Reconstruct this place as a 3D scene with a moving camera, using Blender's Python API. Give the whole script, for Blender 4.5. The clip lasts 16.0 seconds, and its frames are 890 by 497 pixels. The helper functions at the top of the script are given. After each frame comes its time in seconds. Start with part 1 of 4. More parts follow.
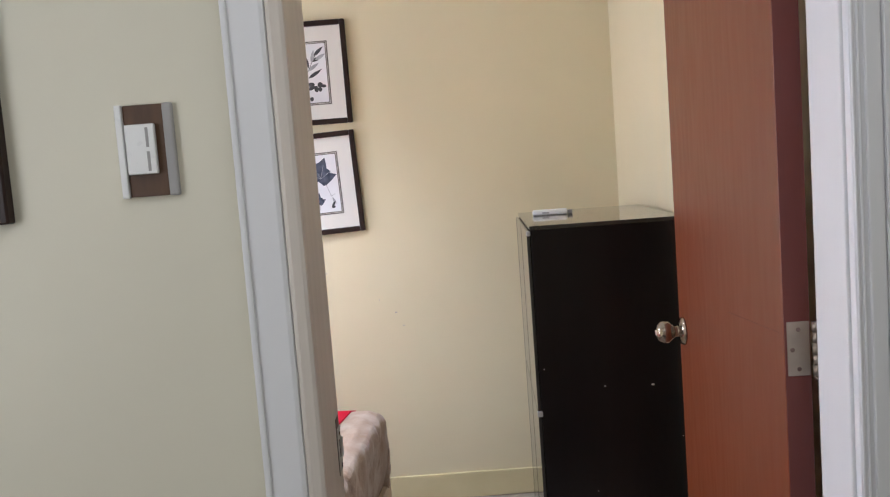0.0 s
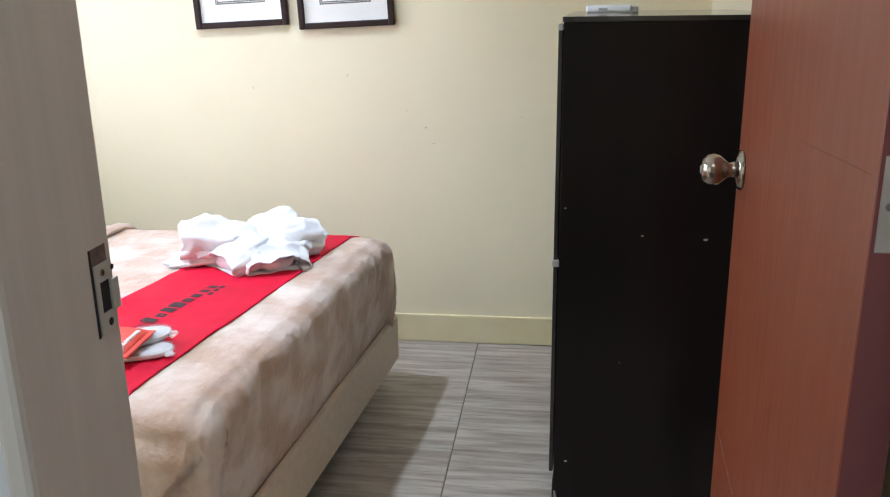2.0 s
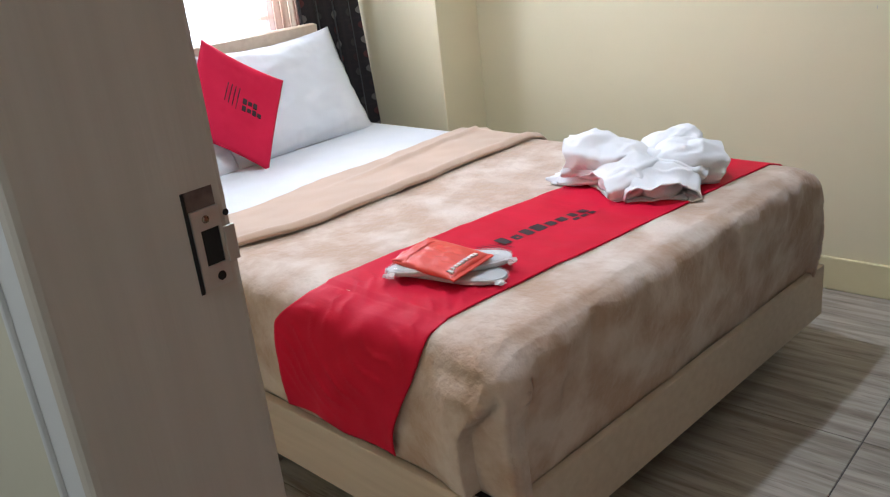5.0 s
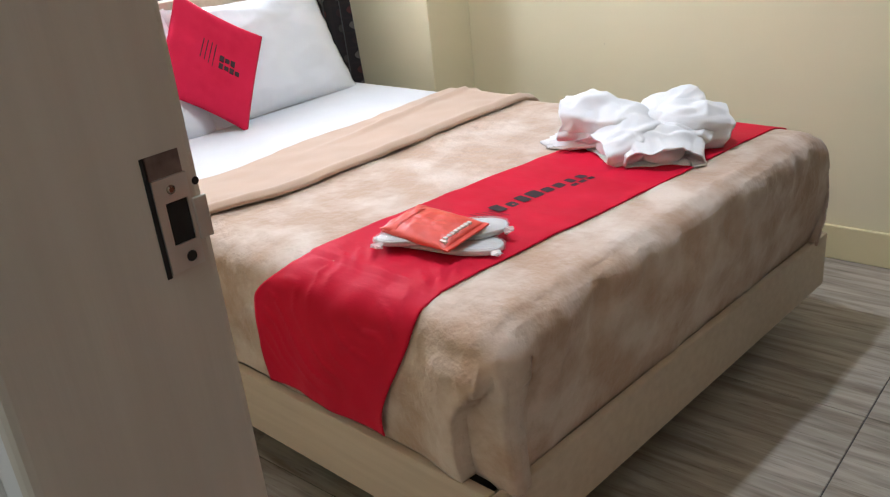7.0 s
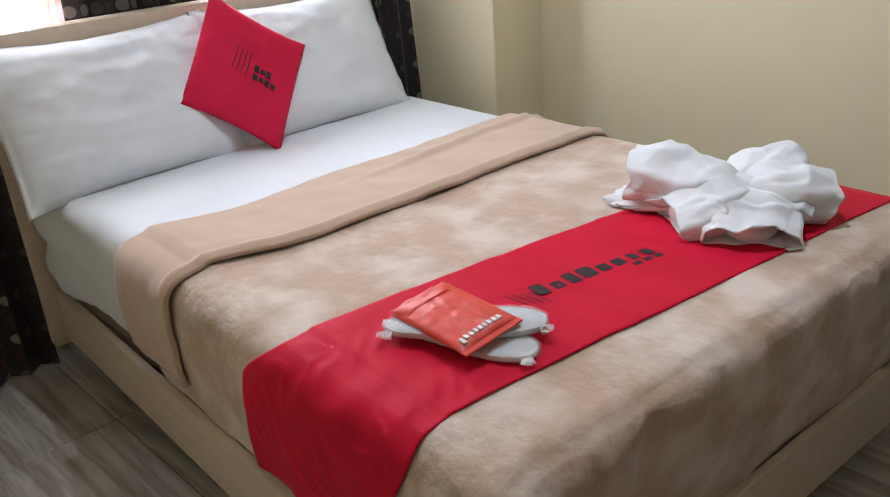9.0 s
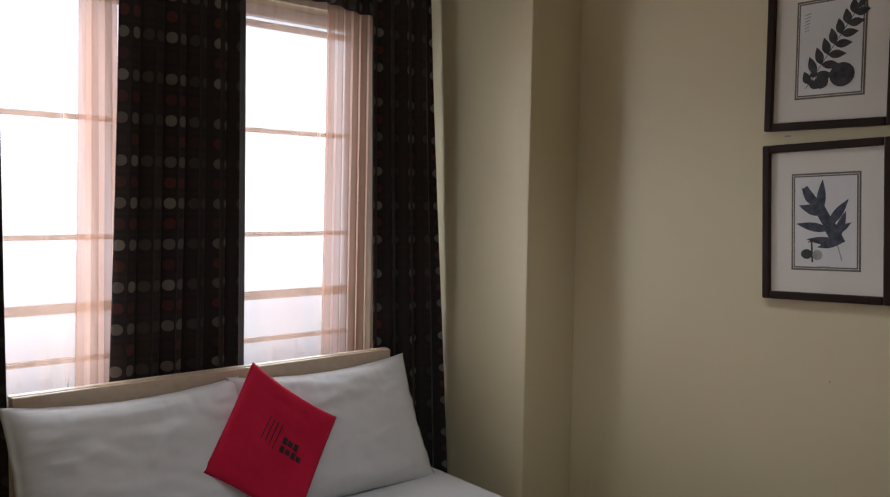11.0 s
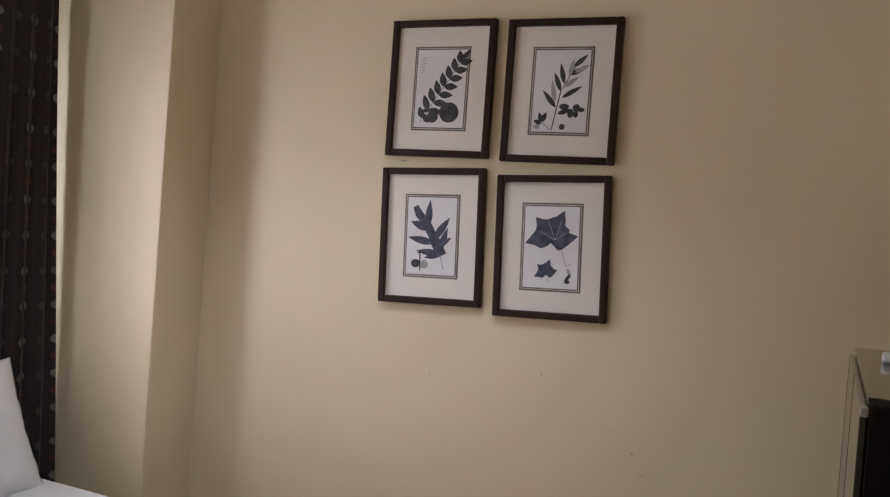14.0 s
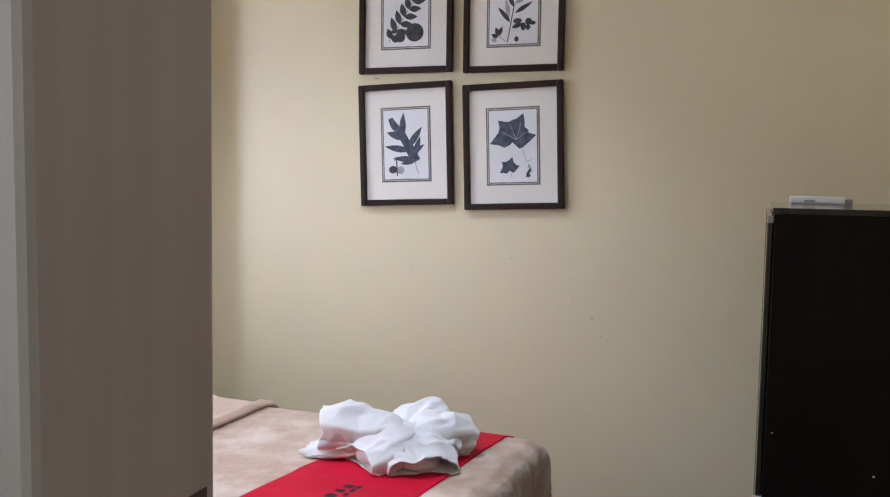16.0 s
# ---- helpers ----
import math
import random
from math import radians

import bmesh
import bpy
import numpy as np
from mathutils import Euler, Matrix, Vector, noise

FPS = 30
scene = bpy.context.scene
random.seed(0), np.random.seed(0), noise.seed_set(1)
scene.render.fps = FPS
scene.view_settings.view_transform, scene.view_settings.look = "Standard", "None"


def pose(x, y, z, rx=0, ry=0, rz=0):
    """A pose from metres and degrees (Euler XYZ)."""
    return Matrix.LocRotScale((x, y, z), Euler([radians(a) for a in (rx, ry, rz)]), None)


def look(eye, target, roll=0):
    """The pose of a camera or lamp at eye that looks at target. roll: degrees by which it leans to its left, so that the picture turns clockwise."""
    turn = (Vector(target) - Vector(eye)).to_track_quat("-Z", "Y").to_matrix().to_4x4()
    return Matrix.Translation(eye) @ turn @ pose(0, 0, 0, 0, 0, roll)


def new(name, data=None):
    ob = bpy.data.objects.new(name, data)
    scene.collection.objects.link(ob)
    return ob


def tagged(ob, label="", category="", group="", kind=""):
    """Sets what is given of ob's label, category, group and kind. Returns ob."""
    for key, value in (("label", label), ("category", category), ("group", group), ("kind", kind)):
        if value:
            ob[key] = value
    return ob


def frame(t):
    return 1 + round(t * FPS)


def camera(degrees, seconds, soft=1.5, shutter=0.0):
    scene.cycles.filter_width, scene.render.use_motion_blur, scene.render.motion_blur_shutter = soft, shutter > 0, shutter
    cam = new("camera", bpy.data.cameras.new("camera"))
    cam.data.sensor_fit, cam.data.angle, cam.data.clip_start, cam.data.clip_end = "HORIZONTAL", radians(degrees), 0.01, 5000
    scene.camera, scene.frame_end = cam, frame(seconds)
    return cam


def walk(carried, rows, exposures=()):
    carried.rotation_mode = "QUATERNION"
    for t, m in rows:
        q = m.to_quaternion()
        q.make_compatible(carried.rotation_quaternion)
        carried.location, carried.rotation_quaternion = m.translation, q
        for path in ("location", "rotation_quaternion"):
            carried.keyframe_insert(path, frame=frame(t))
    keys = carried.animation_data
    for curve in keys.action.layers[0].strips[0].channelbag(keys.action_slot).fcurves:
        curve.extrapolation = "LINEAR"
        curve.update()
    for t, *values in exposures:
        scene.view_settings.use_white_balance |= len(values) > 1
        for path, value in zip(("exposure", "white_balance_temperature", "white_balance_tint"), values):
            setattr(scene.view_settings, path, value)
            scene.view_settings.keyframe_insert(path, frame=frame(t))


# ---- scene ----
cam = camera(55.7, 16.0, soft=1.2)
PATH = [
    (0, (-0.084, 0.008, 1.463), (-0.089, 2.0, 1.281), -4.3),
    (0.5, (-0.063, 0.086, 1.399), (-0.078, 2.054, 1.04), -5.9),
    (1, (-0.022, 0.27, 1.378), (0.09, 2.194, 0.846), -5.8),
    (1.5, (0.083, 0.432, 1.339), (0.082, 2.356, 0.795), -5.2),
    (2, (0.165, 0.567, 1.318), (-0.096, 2.468, 0.752), -0.9),
    (2.5, (0.185, 0.752, 1.313), (-0.235, 2.624, 0.747), -1.5),
    (3, (0.217, 0.821, 1.295), (-0.568, 2.555, 0.679), -4.1),
    (3.5, (0.342, 0.841, 1.303), (-0.828, 2.328, 0.653), -5.9),
    (4, (0.382, 0.89, 1.308), (-0.901, 2.283, 0.663), -4.0),
    (4.5, (0.344, 0.929, 1.277), (-0.959, 2.301, 0.629), -4.1),
    (5, (0.328, 0.94, 1.274), (-0.945, 2.309, 0.562), -6.4),
    (7.5, (0.212, 1.064, 1.243), (-1.009, 2.42, 0.424), -5.9),
    (8, (0.178, 1.171, 1.247), (-1.129, 2.449, 0.435), -7.4),
    (8.5, (0.114, 1.251, 1.261), (-1.216, 2.501, 0.442), -5.9),
    (9, (0.068, 1.325, 1.278), (-1.273, 2.565, 0.462), -3.9),
    (9.5, (0.06, 1.365, 1.311), (-1.344, 2.611, 0.621), -0.1),
    (10, (0.03, 1.38, 1.415), (-1.472, 2.648, 1.045), 0.2),
    (10.2, (0.03, 1.381, 1.438), (-1.486, 2.653, 1.146), 0.0),
    (12.3, (0.022, 1.272, 1.528), (-1.425, 2.653, 1.542), 0.9),
    (12.5, (0.007, 1.251, 1.528), (-1.401, 2.671, 1.535), 1.2),
    (13, (-0.012, 1.199, 1.501), (-1.174, 2.827, 1.509), 2.0),
    (13.5, (0.036, 1.191, 1.489), (-0.812, 3.002, 1.505), 4.6),
    (14, (0.037, 1.178, 1.474), (-0.707, 3.033, 1.431), 4.4),
    (14.5, (0.091, 1.108, 1.46), (-0.679, 2.952, 1.373), 3.1),
    (15, (0.091, 0.97, 1.48), (-0.673, 2.814, 1.355), 3.2),
    (15.5, (0.046, 0.869, 1.448), (-0.612, 2.754, 1.337), 1.8),
    (16, (0.065, 0.802, 1.314), (-0.546, 2.7, 1.16), 1.0),
]

EXPO = [
    (0.0, 0.37, 5400, 13), (1.5, 0.67, 5000, 8), (2.5, 0.27, 5100, 5), (3.5, -0.07, 5250, 5), (5.0, -0.03, 5270, 6), (7.5, 0.04, 5500, 6), (9.0, -0.38, 5450, 6), (9.5, -0.60, 5500, 4), (10.0, -1.15, 5750, 6), (12.5, -2.12, 6050, 10), (13.0, -1.75, 6150, 10), (13.5, -1.45, 6300, 12), (14.0, -0.92, 5800, 14), (14.5, -0.64, 5550, 12), (15.5, -0.43, 5380, 12), (16.0, -0.31, 5250, 11),
]
walk(cam, [(t, look(e, a, r)) for t, e, a, r in PATH], EXPO)

# ---- world and lights ----
world = bpy.data.worlds.new("sky")
scene.world = world
world.use_nodes = True
wn = world.node_tree.nodes
sky = wn.new("ShaderNodeTexSky")
sky.sky_type, sky.sun_disc, sky.sun_elevation, sky.sun_rotation = "NISHITA", False, radians(55), radians(150)
world.node_tree.links.new(sky.outputs[0], wn["Background"].inputs[0])
wn["Background"].inputs[1].default_value = 0.1

LAMP = (-1.02, 2.62, 2.585)


def lamp(name, kind, at, target, energy, colour, size=0.1, size_y=0.1):
    data = bpy.data.lights.new(name, kind)
    data.energy, data.color = energy, colour
    if kind == "AREA":
        data.shape, data.size, data.size_y = "RECTANGLE", size, size_y
    else:
        data.shadow_soft_size = size
    ob = new(name, data)
    ob.matrix_world = look(at, target)
    return ob


downlight = lamp("bedroom_downlight", "SPOT", LAMP, (LAMP[0], LAMP[1], 0), 92, (1.0, 0.975, 0.985), 0.045)
downlight.data.spot_size, downlight.data.spot_blend = radians(116), 0.85
# fill lamp added under the hall ceiling to brighten the hall side
lamp("hall_ceiling_fill", "AREA", (0.1, 0.20, 2.56), (0.1, 0.25, 0), 7, (1.0, 0.92, 0.80), 1.0, 0.5)
# fill lamp added at the hall's west end, where no window is built
lamp("hall_west_fill", "AREA", (-1.50, 0.15, 1.45), (0.1, 1.0, 1.35), 11.5, (1.0, 0.92, 0.80), 1.1, 1.3)
# daylight in the two clear strips of the window
for wy, ww, watts in ((2.06, 0.34, 30), (2.83, 0.44, 28)):
    lamp("window_daylight", "AREA", (-2.50, wy, 1.50), (0.0, wy + 0.1, 1.46), watts, (1.0, 0.98, 0.97), ww, 1.1)


# ---- materials ----
def nodes_of(name):
    m = bpy.data.materials.new(name)
    m.use_nodes = True
    nt = m.node_tree
    return m, nt.nodes, nt.links, nt.nodes["Principled BSDF"]


def ramp_node(n, a, b, p0=0.3, p1=0.7):
    r = n.new("ShaderNodeValToRGB")
    r.color_ramp.elements[0].position, r.color_ramp.elements[1].position = p0, p1
    r.color_ramp.elements[0].color, r.color_ramp.elements[1].color = (*a, 1), (*b, 1)
    return r


def surface(name, a, b, rough=0.5, scale=8.0, fine=120.0, bump=0.1, stretch=(1, 1, 1), metal=0.0, sheen=0.0, dist=0.002, p0=0.3, p1=0.7, detail=6, coat=0.0):
    """Two-scale mottled surface: colours a to b by noise, bump by fine noise."""
    m, n, l, p = nodes_of(name)
    tc, mp = n.new("ShaderNodeTexCoord"), n.new("ShaderNodeMapping")
    mp.inputs["Scale"].default_value = stretch
    l.new(tc.outputs["Object"], mp.inputs["Vector"])
    big, small = n.new("ShaderNodeTexNoise"), n.new("ShaderNodeTexNoise")
    big.inputs["Scale"].default_value, big.inputs["Detail"].default_value = scale, detail
    small.inputs["Scale"].default_value, small.inputs["Detail"].default_value = fine, 4
    for k in (big, small):
        l.new(mp.outputs[0], k.inputs["Vector"])
    r = ramp_node(n, a, b, p0, p1)
    l.new(big.outputs[0], r.inputs[0])
    l.new(r.outputs[0], p.inputs["Base Color"])
    bp = n.new("ShaderNodeBump")
    bp.inputs["Strength"].default_value, bp.inputs["Distance"].default_value = bump, dist
    l.new(small.outputs[0], bp.inputs["Height"])
    l.new(bp.outputs[0], p.inputs["Normal"])
    rr = n.new("ShaderNodeMapRange")
    rr.inputs["To Min"].default_value, rr.inputs["To Max"].default_value = max(0.02, rough - 0.08), min(1, rough + 0.08)
    l.new(small.outputs[0], rr.inputs[0])
    l.new(rr.outputs[0], p.inputs["Roughness"])
    p.inputs["Metallic"].default_value = metal
    p.inputs["Coat Weight"].default_value = coat
    if sheen:
        p.inputs["Sheen Weight"].default_value, p.inputs["Sheen Roughness"].default_value = sheen, 0.5
    return m


WALL = surface("wall_paint", (0.74, 0.668, 0.458), (0.77, 0.698, 0.482), 0.42, 2.5, 90, 0.06)
HALLWALL = surface("hall_paint", (0.68, 0.645, 0.52), (0.71, 0.675, 0.545), 0.5, 2.5, 90, 0.06)
BASE = surface("baseboard_paint", (0.66, 0.58, 0.33), (0.72, 0.64, 0.39), 0.4, 6, 60, 0.08)
CEIL = surface("ceiling_paint", (0.78, 0.77, 0.73), (0.82, 0.81, 0.77), 0.7, 3, 90, 0.05)
TRIM = surface("white_gloss_paint", (0.74, 0.74, 0.75), (0.77, 0.77, 0.78), 0.42, 5, 40, 0.03, (1, 1, 0.25))
# the trim's white paint again, with the left reveal's shade put into its colour
JAMB_SHADED = surface("white_paint_shaded_jamb", (0.585, 0.53, 0.465), (0.645, 0.59, 0.52), 0.4, 14, 60, 0.14, (3, 3, 0.12))
DOORM = surface("orange_brown_veneer", (0.158, 0.033, 0.008), (0.174, 0.038, 0.010), 0.38, 3, 50, 0.02, (1, 1, 0.15))
DOOREDGE = surface("red_brown_edge_paint", (0.115, 0.024, 0.018), (0.15, 0.034, 0.024), 0.4, 8, 60, 0.1, (1, 1, 0.2))
STEEL = surface("satin_steel", (0.58, 0.56, 0.52), (0.68, 0.66, 0.61), 0.38, 20, 200, 0.05, metal=0.6)
CHROME = surface("worn_chrome", (0.30, 0.255, 0.205), (0.42, 0.37, 0.31), 0.16, 15, 150, 0.03, metal=1.0)
HINGEM = surface("bronze_steel", (0.36, 0.31, 0.25), (0.46, 0.40, 0.33), 0.34, 20, 200, 0.05, metal=0.75)
# near-black colour that stands for the shade inside holes and recesses
HOLE_SHADE = surface("recess_shade", (0.012, 0.010, 0.009), (0.02, 0.017, 0.015), 0.8)
RAWWOOD = surface("chiselled_wood", (0.10, 0.06, 0.05), (0.22, 0.15, 0.13), 0.7, 60, 200, 0.3)
CABINET = surface("black_brown_laminate", (0.008, 0.006, 0.006), (0.014, 0.011, 0.010), 0.22, 6, 60, 0.03, (1, 1, 0.1))
CABTOP = surface("worn_dark_top", (0.022, 0.019, 0.016), (0.04, 0.035, 0.03), 0.15, 12, 120, 0.02, coat=0.6)
CABINET.node_tree.nodes["Principled BSDF"].inputs["Specular IOR Level"].default_value = 0.22
CHIP = surface("pale_chipboard", (0.50, 0.46, 0.40), (0.65, 0.60, 0.53), 0.8)
GREYPLASTIC = surface("grey_plastic", (0.30, 0.29, 0.28), (0.36, 0.35, 0.34), 0.4)
WHITEPLASTIC = surface("white_plastic", (0.78, 0.78, 0.77), (0.82, 0.82, 0.81), 0.3, 10, 80, 0.03)
BROWNWOOD = surface("dark_wood_plate", (0.065, 0.030, 0.012), (0.13, 0.065, 0.028), 0.5, 30, 200, 0.1, (1, 1, 0.2))
FRAMEWOOD = surface("espresso_frame", (0.020, 0.010, 0.008), (0.030, 0.016, 0.012), 0.4, 6, 60, 0.0)
FRAMEWOOD.node_tree.nodes["Principled BSDF"].inputs["Specular IOR Level"].default_value = 0.25
MATBOARD = surface("ivory_mat_board", (0.76, 0.74, 0.68), (0.80, 0.78, 0.72), 0.75, 4, 200, 0.04)
PAPER = surface("print_paper", (0.72, 0.73, 0.75), (0.80, 0.81, 0.83), 0.7, 6, 200, 0.03)
FILLET = surface("grey_fillet", (0.13, 0.12, 0.105), (0.18, 0.17, 0.145), 0.6, 30)
INKBLUE = surface("blue_grey_ink", (0.030, 0.037, 0.062), (0.11, 0.125, 0.175), 0.7, 55, 200, 0.0, p0=0.3, p1=0.75)
INKGREY = surface("charcoal_ink", (0.022, 0.023, 0.026), (0.075, 0.078, 0.085), 0.7, 60, 200, 0.0)
INKPALE = surface("pale_ink", (0.30, 0.31, 0.33), (0.45, 0.46, 0.48), 0.7, 60, 200, 0.0)
BLONDE = surface("blonde_laminate", (0.58, 0.475, 0.36), (0.65, 0.545, 0.425), 0.42, 7, 60, 0.08, (0.4, 6, 8))
SHEET = surface("white_cotton", (0.69, 0.705, 0.73), (0.73, 0.745, 0.77), 0.85, 6, 350, 0.15, sheen=0.15)
PILLOWM = surface("white_pillowcase", (0.68, 0.695, 0.72), (0.72, 0.735, 0.76), 0.8, 6, 14, 0.10, sheen=0.1, dist=0.008)
FLEECE = surface("tan_mink_fleece", (0.49, 0.345, 0.245), (0.66, 0.555, 0.47), 0.95, 9, 38, 0.6, sheen=0.3, dist=0.010, p0=0.40, p1=0.62, detail=9)
FLEECEBACK = surface("tan_fleece_back", (0.50, 0.355, 0.255), (0.55, 0.395, 0.285), 0.95, 5, 220, 0.18, sheen=0.4, dist=0.002)
RED = surface("red_runner_cloth", (0.54, 0.003, 0.027), (0.61, 0.005, 0.037), 0.6, 5, 16, 0.22, (1, 2.2, 1), sheen=0.0, dist=0.006)
REDCUSH = surface("red_cushion_cloth", (0.50, 0.010, 0.045), (0.57, 0.014, 0.058), 0.8, 7, 60, 0.25, sheen=0.0)
for cloth in (RED, REDCUSH):
    cloth.node_tree.nodes["Principled BSDF"].inputs["Specular IOR Level"].default_value = 0.15
PACKET = surface("coral_red_packet", (0.66, 0.06, 0.035), (0.78, 0.10, 0.07), 0.42, 10, 22, 0.05, dist=0.003)
BLACKPRINT = surface("black_print", (0.022, 0.008, 0.010), (0.035, 0.012, 0.014), 0.75)
WHITEPRINT = surface("white_print", (0.72, 0.66, 0.62), (0.80, 0.74, 0.70), 0.6)
SLIPPER = surface("white_terry", (0.50, 0.50, 0.51), (0.62, 0.62, 0.63), 0.9, 30, 250, 0.3)
TERRY = surface("white_terry_towel", (0.75, 0.75, 0.765), (0.80, 0.80, 0.815), 0.92, 10, 420, 0.5, sheen=0.3, dist=0.002)
RODM = surface("dark_rod", (0.02, 0.017, 0.016), (0.03, 0.026, 0.024), 0.35)
WINFRAME = surface("white_window_frame", (0.60, 0.59, 0.57), (0.66, 0.65, 0.63), 0.4)
GROUT = surface("grey_grout", (0.09, 0.085, 0.08), (0.13, 0.12, 0.115), 0.9, 30)


def tile_material():
    m, n, l, p = nodes_of("grey_wood_look_tile")
    tc, oi, ad, mp = (n.new("ShaderNode" + k) for k in ("TexCoord", "ObjectInfo", "VectorMath", "Mapping"))
    mul = n.new("ShaderNodeMath")
    mul.operation, mul.inputs[1].default_value = "MULTIPLY", 37.0
    l.new(oi.outputs["Random"], mul.inputs[0])
    l.new(tc.outputs["Object"], ad.inputs[0])
    l.new(mul.outputs[0], ad.inputs[1])
    mp.inputs["Scale"].default_value = (2.2, 26, 1)
    l.new(ad.outputs[0], mp.inputs["Vector"])
    a, b = n.new("ShaderNodeTexNoise"), n.new("ShaderNodeTexNoise")
    a.inputs["Scale"].default_value, a.inputs["Detail"].default_value, a.inputs["Distortion"].default_value = 1.6, 8, 0.5
    b.inputs["Scale"].default_value, b.inputs["Detail"].default_value = 6.0, 5
    l.new(mp.outputs[0], a.inputs["Vector"])
    l.new(mp.outputs[0], b.inputs["Vector"])
    r = ramp_node(n, (0.21, 0.174, 0.135), (0.46, 0.415, 0.355), 0.30, 0.64)
    l.new(a.outputs[0], r.inputs[0])
    r2 = ramp_node(n, (0.45, 0.43, 0.42), (1, 1, 1), 0.26, 0.42)
    l.new(b.outputs[0], r2.inputs[0])
    mx = n.new("ShaderNodeMixRGB")
    mx.blend_type, mx.inputs[0].default_value = "MULTIPLY", 0.8
    l.new(r.outputs[0], mx.inputs[1])
    l.new(r2.outputs[0], mx.inputs[2])
    l.new(mx.outputs[0], p.inputs["Base Color"])
    bp = n.new("ShaderNodeBump")
    bp.inputs["Strength"].default_value, bp.inputs["Distance"].default_value = 0.25, 0.001
    l.new(a.outputs[0], bp.inputs["Height"])
    l.new(bp.outputs[0], p.inputs["Normal"])
    p.inputs["Roughness"].default_value = 0.38
    return m


def curtain_material():
    """Dark brown weave with a grid of squares, each holding a silver or a dull red dot."""
    m, n, l, p = nodes_of("dotted_brown_curtain")
    uv, sep = n.new("ShaderNodeUVMap"), n.new("ShaderNodeSeparateXYZ")
    uv.uv_map = "cloth"
    l.new(uv.outputs[0], sep.inputs[0])

    def calc(op, a, b=None):
        k = n.new("ShaderNodeMath")
        k.operation = op
        for i, v in enumerate((a, b)):
            if v is None:
                continue
            if isinstance(v, (int, float)):
                k.inputs[i].default_value = v
            else:
                l.new(v, k.inputs[i])
        return k.outputs[0]

    u, v = calc("MULTIPLY", sep.outputs[0], 1 / 0.06), calc("MULTIPLY", sep.outputs[1], 1 / 0.06)
    fu, fv = calc("SUBTRACT", calc("FRACT", u), 0.5), calc("SUBTRACT", calc("FRACT", v), 0.5)
    d = calc("SQRT", calc("ADD", calc("MULTIPLY", fu, fu), calc("MULTIPLY", fv, fv)))
    dot = calc("LESS_THAN", d, 0.27)
    sq = calc("LESS_THAN", calc("MAXIMUM", calc("ABSOLUTE", fu), calc("ABSOLUTE", fv)), 0.43)
    odd = calc("MODULO", calc("FLOOR", v), 2.0)
    col4 = calc("LESS_THAN", calc("MODULO", calc("FLOOR", u), 4.0), 1.5)
    w = n.new("ShaderNodeTexWhiteNoise")
    cell = n.new("ShaderNodeCombineXYZ")
    l.new(calc("FLOOR", u), cell.inputs[0])
    l.new(calc("FLOOR", v), cell.inputs[1])
    l.new(cell.outputs[0], w.inputs["Vector"])

    def mix(f, a, b):
        k = n.new("ShaderNodeMixRGB")
        for i, s in ((0, f), (1, a), (2, b)):
            if isinstance(s, tuple):
                k.inputs[i].default_value = (*s, 1)
            else:
                l.new(s, k.inputs[i])
        return k.outputs[0]

    silver = mix(calc("MULTIPLY", w.outputs[0], 0.6), (0.21, 0.18, 0.155), (0.045, 0.036, 0.034))
    wine = mix(w.outputs[0], (0.10, 0.022, 0.020), (0.022, 0.012, 0.012))
    spot = mix(odd, silver, wine)
    back = mix(sq, (0.019, 0.013, 0.013), (0.012, 0.009, 0.010))
    lit = mix(calc("MULTIPLY", dot, calc("ADD", calc("MULTIPLY", col4, 0.75), 0.25)), back, spot)
    l.new(lit, p.inputs["Base Color"])
    p.inputs["Roughness"].default_value = 0.75
    p.inputs["Sheen Weight"].default_value = 0.05
    nz, bp = n.new("ShaderNodeTexNoise"), n.new("ShaderNodeBump")
    nz.inputs["Scale"].default_value = 500
    bp.inputs["Strength"].default_value, bp.inputs["Distance"].default_value = 0.2, 0.001
    l.new(nz.outputs[0], bp.inputs["Height"])
    l.new(bp.outputs[0], p.inputs["Normal"])
    return m


def sheer_material(name, colour, clear):
    m, n, l, p = nodes_of(name)
    n.remove(p)
    tr, tl, df = n.new("ShaderNodeBsdfTransparent"), n.new("ShaderNodeBsdfTranslucent"), n.new("ShaderNodeBsdfDiffuse")
    tr.inputs[0].default_value = (1.0, 0.965, 0.94, 1)
    tl.inputs[0].default_value = df.inputs[0].default_value = (*colour, 1)
    a, b = n.new("ShaderNodeMixShader"), n.new("ShaderNodeMixShader")
    tc, mp, nz, rg = (n.new("ShaderNode" + k) for k in ("TexCoord", "Mapping", "TexNoise", "MapRange"))
    mp.inputs["Scale"].default_value = (1, 14, 0.4)
    l.new(tc.outputs["Object"], mp.inputs[0])
    l.new(mp.outputs[0], nz.inputs["Vector"])
    nz.inputs["Scale"].default_value = 2.0
    rg.inputs["From Min"].default_value, rg.inputs["From Max"].default_value = 0.3, 0.7
    rg.inputs["To Min"].default_value, rg.inputs["To Max"].default_value = clear - 0.15, clear + 0.12
    l.new(nz.outputs[0], rg.inputs[0])
    a.inputs[0].default_value = 0.35
    l.new(tl.outputs[0], a.inputs[1])
    l.new(df.outputs[0], a.inputs[2])
    l.new(rg.outputs[0], b.inputs[0])
    l.new(a.outputs[0], b.inputs[1])
    l.new(tr.outputs[0], b.inputs[2])
    l.new(b.outputs[0], n["Material Output"].inputs[0])
    return m


